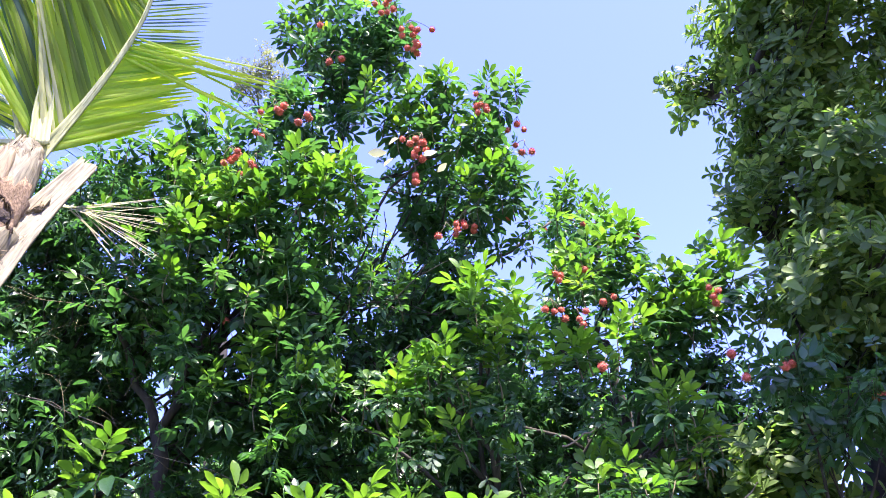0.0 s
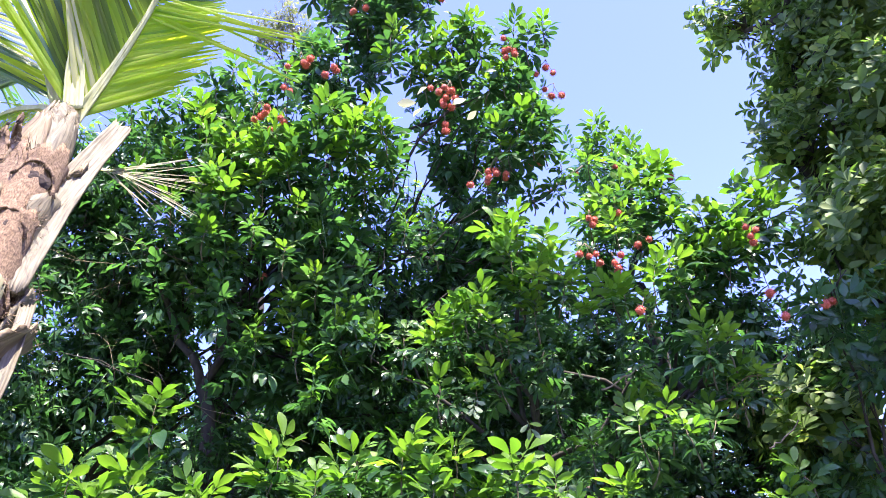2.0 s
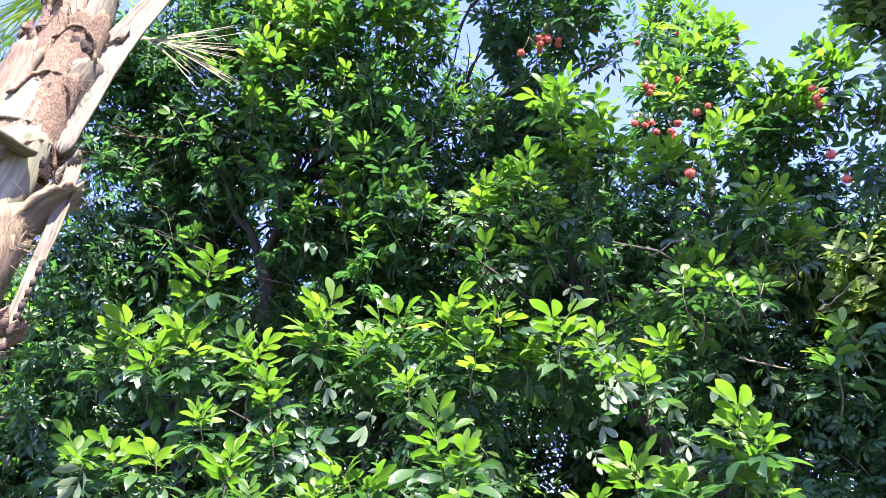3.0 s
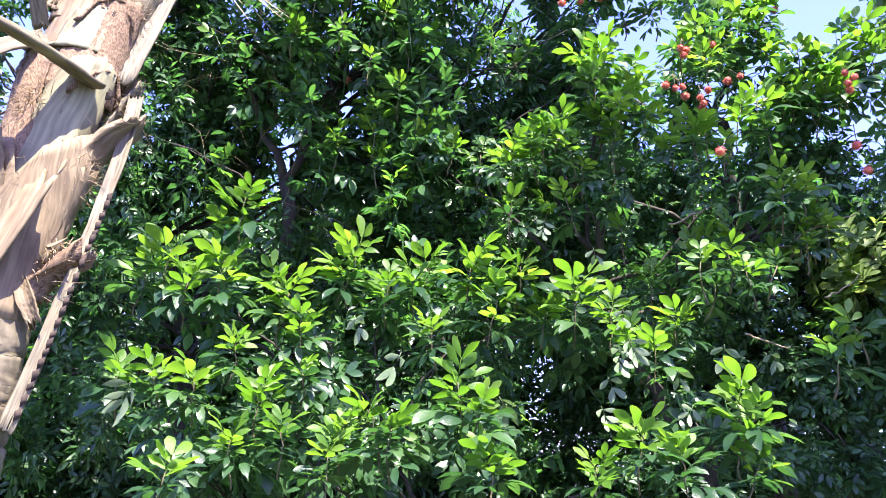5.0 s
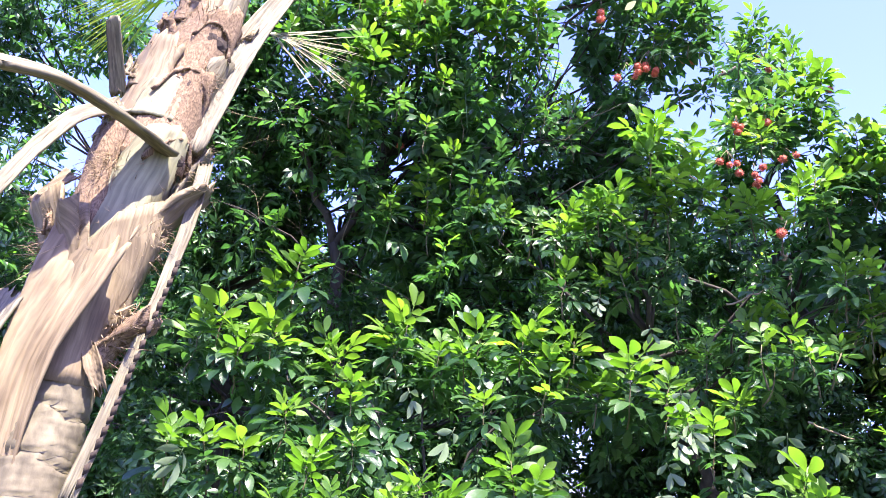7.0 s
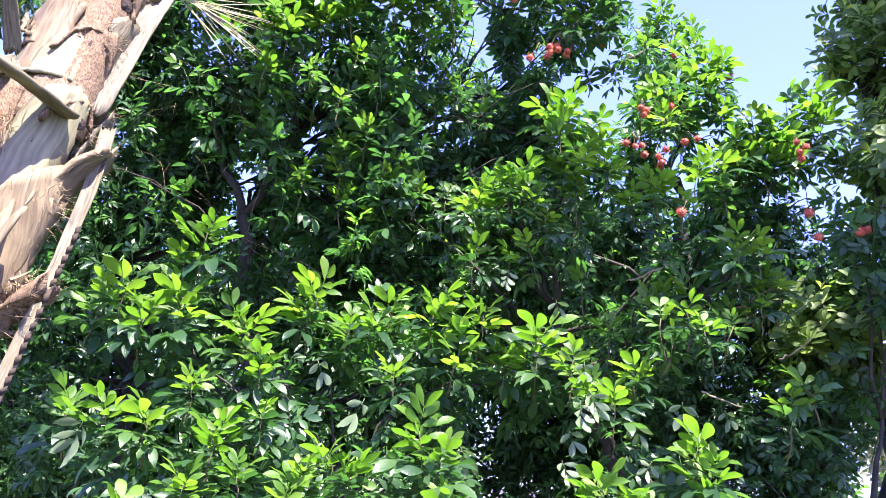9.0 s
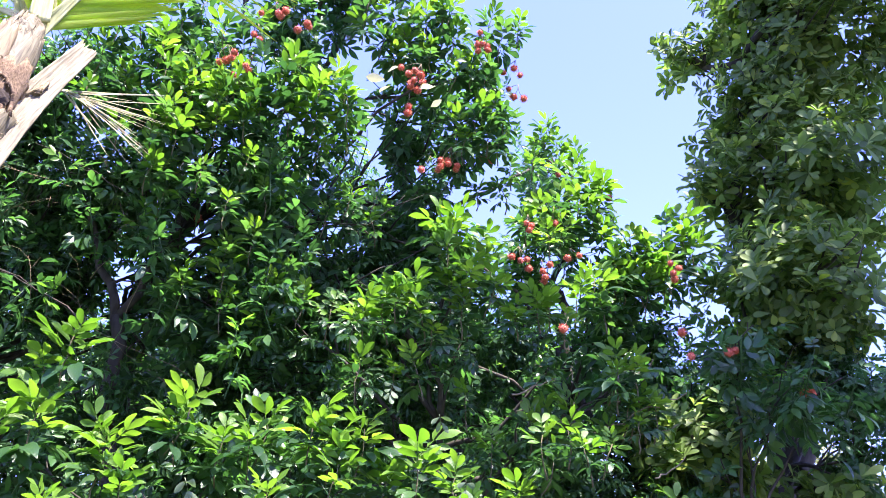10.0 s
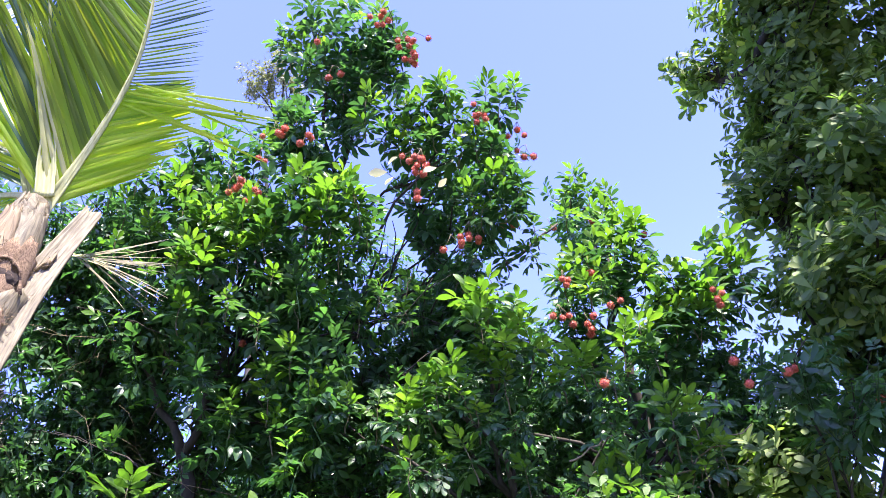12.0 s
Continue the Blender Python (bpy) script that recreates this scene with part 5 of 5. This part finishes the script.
# frayed tufts where stalks were torn off
for z_, ang, n_, l_ in ((2.19, 58, 90, 0.07), (2.97, 92, 200, 0.08), (3.40, 30, 100, 0.06), (2.60, 55, 160, 0.07), (2.49, -80, 150, 0.09), (3.76, -20, 120, 0.07), (2.83, -40, 100, 0.06)):
    a_ = ang + RP.normal(0, 14, n_)
    at_ = [on_trunk(z_ + RP.normal(0, 0.05), q, 0.03) for q in a_]
    fibres(at_, [0.8 * (math.cos(radians(q)) * FRONT_WAY + math.sin(radians(q)) * RIGHT_WAY) + RP.normal(0, 0.3, 3) + np.array((0, 0, -0.35)) for q in a_], RP.uniform(0.3, 1.0, n_) * l_, palm, 0.002, label="frayed brown fibre tuft")

# torn papery strips that stand off the trunk
for z_, ang, n_ in ((2.19, 60, 34), (2.13, 74, 20), (2.98, 92, 10), (2.47, -78, 6)):
    V, F = [], []
    for _ in range(n_):
        q = radians(ang + RP.normal(0, 13))
        p0 = on_trunk(z_ + RP.normal(0, 0.045), math.degrees(q), 0.02)
        way = 0.8 * (math.cos(q) * FRONT_WAY + math.sin(q) * RIGHT_WAY) + RP.normal(0, 0.3, 3) + np.array((0, 0, RP.uniform(-0.6, 0.35)))
        way /= np.linalg.norm(way)
        side = np.cross(way, RP.normal(0, 1, 3))
        side /= np.linalg.norm(side)
        up, l, w, curl = np.cross(side, way), RP.uniform(0.05, 0.11), RP.uniform(0.003, 0.008), RP.normal(0, 0.4)
        for s_ in (0, 0.4, 0.75, 1.0):
            c, half = p0 + way * l * s_ + up * curl * l * s_ * s_, w * (1 - 0.75 * s_)
            V += [c - side * half - up * 0.0006, c + side * half - up * 0.0006, c + side * half + up * 0.0006, c - side * half + up * 0.0006]
        o = len(V) - 16
        for i in range(3):
            for j in range(4):
                F.append((o + 4 * i + j, o + 4 * i + (j + 1) % 4, o + 4 * i + 4 + (j + 1) % 4, o + 4 * i + 4 + j))
        F.append((o + 12, o + 13, o + 14, o + 15))
    mesh_object("fibre_tuft", np.array(V) - ROOT, F, [HAIR], None, palm, "tuft of torn papery strips", "stuff", False)

# loose strands on the upper trunk
zr = RP.uniform(2.46, 3.88, 200)
ar = RP.uniform(-100, 100, 200)
fibres([on_trunk(a, b, 0.06) for a, b in zip(zr, ar)], [0.25 * (math.cos(radians(b)) * FRONT_WAY + math.sin(radians(b)) * RIGHT_WAY) + RP.normal(0, 0.5, 3) + np.array((0, 0, -0.4)) for b in ar], RP.uniform(0.02, 0.07, 200), palm, 0.0008, label="loose brown fibre strands")
zr = RP.uniform(2.89, 3.33, 7)
fibres([on_trunk(a, 85, 0.05) for a in zr], [RIGHT_WAY * 0.25 + RP.normal(0, 0.2, 3) + np.array((0, 0, -0.9)) for a in zr], RP.uniform(0.15, 0.4, 7), palm, 0.0018, PETIOLE, "long dry hanging strands")

# ---- fronds ----
LEAFLETS = []
for k in range(4):
    droop, fold = (0.02, 0.10, 0.22, 0.4)[k], 0.25
    ys, ws = (0, 0.06, 0.3, 0.6, 0.85, 1.0), (0.35, 0.8, 1.0, 0.85, 0.5, 0.06)
    V = []
    for y, w in zip(ys, ws):
        z = -droop * y ** 3
        V += [(-w / 2, y, z - fold * w / 2), (0, y, z), (w / 2, y, z - fold * w / 2)]
    F = [(3 * i + j, 3 * i + j + 1, 3 * i + j + 4, 3 * i + j + 3) for i in range(5) for j in (0, 1)]
    LEAFLETS.append((np.array(V), F))


FROND_MID = leaf_material("green palm leaflet", [(0.0, (0.10, 0.155, 0.014)), (0.6, (0.175, 0.25, 0.018)), (1.0, (0.27, 0.335, 0.025))], (2.3, 2.2, 0.7), 0.6, 0.62, 0.1, True)
CREAM_LEAF = leaf_material("cream palm leaflet", [(0.0, (0.46, 0.47, 0.15)), (1.0, (0.66, 0.63, 0.28))], (1.3, 1.3, 0.8), 0.4, 0.5, 0.1, True)


def leaflets(rachis, places, facing, count, lengths, spread, width, mats, droops=(0, 1), sag=0.0, sides=(-1, 1), first=0.12, last=1.0, uneven=0.04):
    """Leaflets on one or both sides of a stalk along places, in the plane that faces the given way."""
    p = np.array(places, float)
    s = np.linspace(0, len(p) - 1, 60)
    line = np.stack([np.interp(s, range(len(p)), p[:, i]) for i in range(3)], 1)
    for _ in range(8):
        line[1:-1] = (line[:-2] + 2 * line[1:-1] + line[2:]) / 4
    meshes = {}
    for k in droops:
        for m, mat in enumerate(mats):
            me = bpy.data.meshes.new("leaflet")
            V, F = LEAFLETS[k]
            me.from_pydata(V, [], F)
            me.materials.append(mat)
            me.polygons.foreach_set("use_smooth", np.ones(len(F), dtype=bool))
            meshes[k, m] = me
    for side in sides:
        for i in range(count):
            w = i / (count - 1)
            u = first + (last - first) * w
            q = u * 59
            a = np.array([np.interp(q, range(60), line[:, c]) for c in range(3)])
            b = np.array([np.interp(min(59, q + 1.5), range(60), line[:, c]) for c in range(3)])
            back = np.array([np.interp(max(0, q - 1.5), range(60), line[:, c]) for c in range(3)])
            t = (b - back) / np.linalg.norm(b - back)
            n = np.array(facing, float)
            n -= t * (n @ t)
            n /= np.linalg.norm(n)
            out = np.cross(t, n) * side
            ang = radians(np.interp(w, (0, 0.5, 1), spread[0 if side < 0 else 1])) + RP.normal(0, uneven)
            way = t * math.cos(ang) + out * math.sin(ang) + np.array((0, 0, -sag)) + n * RP.normal(0.05, uneven)
            way /= np.linalg.norm(way)
            x = np.cross(way, n)
            x /= np.linalg.norm(x)
            nz = np.cross(x, way)
            m = Matrix(np.stack([x, way, nz], 1).tolist()) @ Matrix(turn(0, RP.normal(0.0, 0.13), 0).tolist())
            l = np.interp(w, (0, 0.35, 0.7, 1), lengths) * RP.uniform(0.93, 1.05)
            ob = new("leaflet", meshes[int(RP.choice(droops)), int(RP.integers(0, len(mats)))])
            ob.parent = rachis
            ob.matrix_local = Matrix.LocRotScale(Vector(a - ROOT), m.to_quaternion(), Vector((width * RP.uniform(0.85, 1.1), l, width)))


def frond(places, widths, facing, count, lengths, spread, width, mats, stalk, label, droops=(0, 1), sag=0.0, sides=(-1, 1), first=0.12, uneven=0.04):
    """A feather frond: a stalk along places with leaflets on both sides."""
    rachis = petiole("frond", places, widths, widths[0] * 0.25, stalk, facing, 0.25, label)
    leaflets(rachis, places, facing, count, lengths, spread, width, mats, droops, sag, sides, first, 1.0, uneven)
    return rachis


# the young frond: a close fan low on one side, narrow single leaflets above it, long overlapping ones on the other side
YOUNG_RACHIS = [(-2.08, 3.21, 4.24), (-2.02, 3.22, 4.36), (-1.93, 3.22, 4.54), (-1.81, 3.20, 4.78), (-1.71, 3.17, 4.98), (-1.62, 3.13, 5.18), (-1.55, 3.06, 5.46), (-1.52, 2.98, 5.81), (-1.52, 2.86, 6.25)]
YOUNG_FACE = (0.35, -0.85, -0.4)
young = frond(YOUNG_RACHIS, [0.085, 0.062, 0.046, 0.037, 0.030, 0.025, 0.020, 0.015, 0.010], YOUNG_FACE, 92, (0.78, 0.80, 0.80, 0.5), ((45, 52, 50), (40, 40, 40)), 0.030, [FROND_MID, FROND_LEAF, FROND_MID], STALK, "young yellow-green palm frond", (0, 0, 1, 1), sides=(-1,), first=0.2, uneven=0.035)
leaflets(young, YOUNG_RACHIS, YOUNG_FACE, 56, (0.55, 0.60, 0.55, 0.42), ((0, 0, 0), (34, 44, 50)), 0.030, [FROND_LEAF], (0, 0, 1), 0.0, (1,), 0.07, 0.50, 0.025)
# darker colours stand in for leaflets that look dim against the sky
leaflets(young, YOUNG_RACHIS, YOUNG_FACE, 44, (0.36, 0.38, 0.38, 0.32), ((0, 0, 0), (60, 60, 52)), 0.013, [FROND_MID, FROND_DARK], (1, 1, 2), 0.0, (1,), 0.51, 1.0, 0.03)
leaflets(young, YOUNG_RACHIS, YOUNG_FACE, 10, (0.70, 0.92, 0.88, 0.78), ((0, 0, 0), (62, 60, 58)), 0.022, [FROND_LEAF], (2, 3), 0.42, (1,), 0.46, 0.55, 0.11)
leaflets(young, YOUNG_RACHIS, YOUNG_FACE, 17, (0.62, 0.85, 0.95, 0.95), ((38, 42, 46), (0, 0, 0)), 0.027, [CREAM_LEAF, CREAM_LEAF, FROND_LEAF], (0, 1), 0.0, (-1,), 0.06, 0.26, 0.03)
UPRIGHT_RACHIS = [(-2.07, 3.20, 4.29), (-2.10, 3.18, 4.52), (-2.11, 3.12, 4.83), (-2.10, 3.03, 5.18), (-2.10, 2.92, 5.52), (-2.12, 2.76, 5.92)]
upright = frond(UPRIGHT_RACHIS, [0.05, 0.04, 0.03, 0.022, 0.016, 0.010], (0.5, -0.8, -0.2), 84, (0.9, 0.9, 0.8, 0.5), ((20, 26, 34), (22, 26, 30)), 0.022, [FROND_DARK, FROND_MID, FROND_MID, FROND_LEAF], STALK, "upright green palm frond", (0, 1), sides=(-1,), first=0.1, uneven=0.05)
leaflets(upright, UPRIGHT_RACHIS, (0.5, -0.8, -0.2), 14, (0.85, 0.9, 0.9, 0.8), ((24, 30, 36), (0, 0, 0)), 0.024, [FROND_LEAF], (0, 1), 0.0, (-1,), 0.02, 0.2, 0.04)
leaflets(upright, UPRIGHT_RACHIS, (0.5, -0.8, -0.2), 30, (0.6, 0.6, 0.6, 0.5), ((0, 0, 0), (14, 20, 26)), 0.018, [FROND_MID, FROND_DARK], (0, 1), 0.0, (1,), 0.4, 1.0, 0.04)
petiole("spear", [
    (-2.05, 3.17, 4.33),
    (-2.06, 3.15, 4.51),
    (-2.06, 3.09, 4.78),
    (-2.08, 3.02, 5.12),
], [0.10, 0.10, 0.06, 0.012], 0.02, STALK, (0.5, -0.8, -0.2), 0.3, "cream unopened spear leaf", 0.0, None, 0.03)
frond([
    (-2.11, 3.27, 4.31),
    (-2.32, 3.33, 4.64),
    (-2.54, 3.38, 4.91),
    (-2.83, 3.42, 5.12),
    (-3.18, 3.45, 5.20),
], [0.09, 0.05, 0.035, 0.025, 0.015], (0.2, -0.8, 0.55), 60, (0.6, 0.75, 0.75, 0.5), ((55, 60, 65), (50, 60, 65)), 0.026, [FROND_DARK], STALK, "older dark green drooping palm frond", (1, 2), 0.8, first=0.34)
frond([
    (-2.16, 3.29, 4.30),
    (-2.32, 3.24, 4.78),
    (-2.57, 3.17, 5.31),
    (-2.91, 3.03, 5.79),
], [0.08, 0.05, 0.035, 0.02], (0.4, -0.7, 0.5), 56, (0.7, 0.95, 0.9, 0.5), ((45, 55, 60), (45, 55, 60)), 0.026, [FROND_DARK, FROND_LEAF], STALK, "green palm frond arching away", (0, 1, 2), 0.2)
frond([
    (-2.10, 3.24, 4.33),
    (-2.23, 3.25, 4.41),
    (-2.41, 3.26, 4.43),
    (-2.61, 3.30, 4.39),
], [0.07, 0.045, 0.03, 0.015], (0.3, -0.9, 0.1), 26, (0.7, 0.85, 0.8, 0.6), ((24, 24, 20), (24, 24, 20)), 0.012, [FROND_LEAF], STALK, "green palm frond hanging behind the trunk", (0, 1), 0.75, uneven=0.14)
frond([
    (-1.98, 3.36, 4.07),
    (-1.88, 3.37, 4.05),
    (-1.79, 3.42, 4.04),
], [0.03, 0.022, 0.015], (0.2, -0.8, 0.5), 15, (0.40, 0.48, 0.44, 0.36), ((28, 18, 8), (34, 22, 8)), 0.009, [DRY_LEAF], STALK, "tuft of dry cream leaflets", (2, 3), 0.14, first=0.2, uneven=0.2)
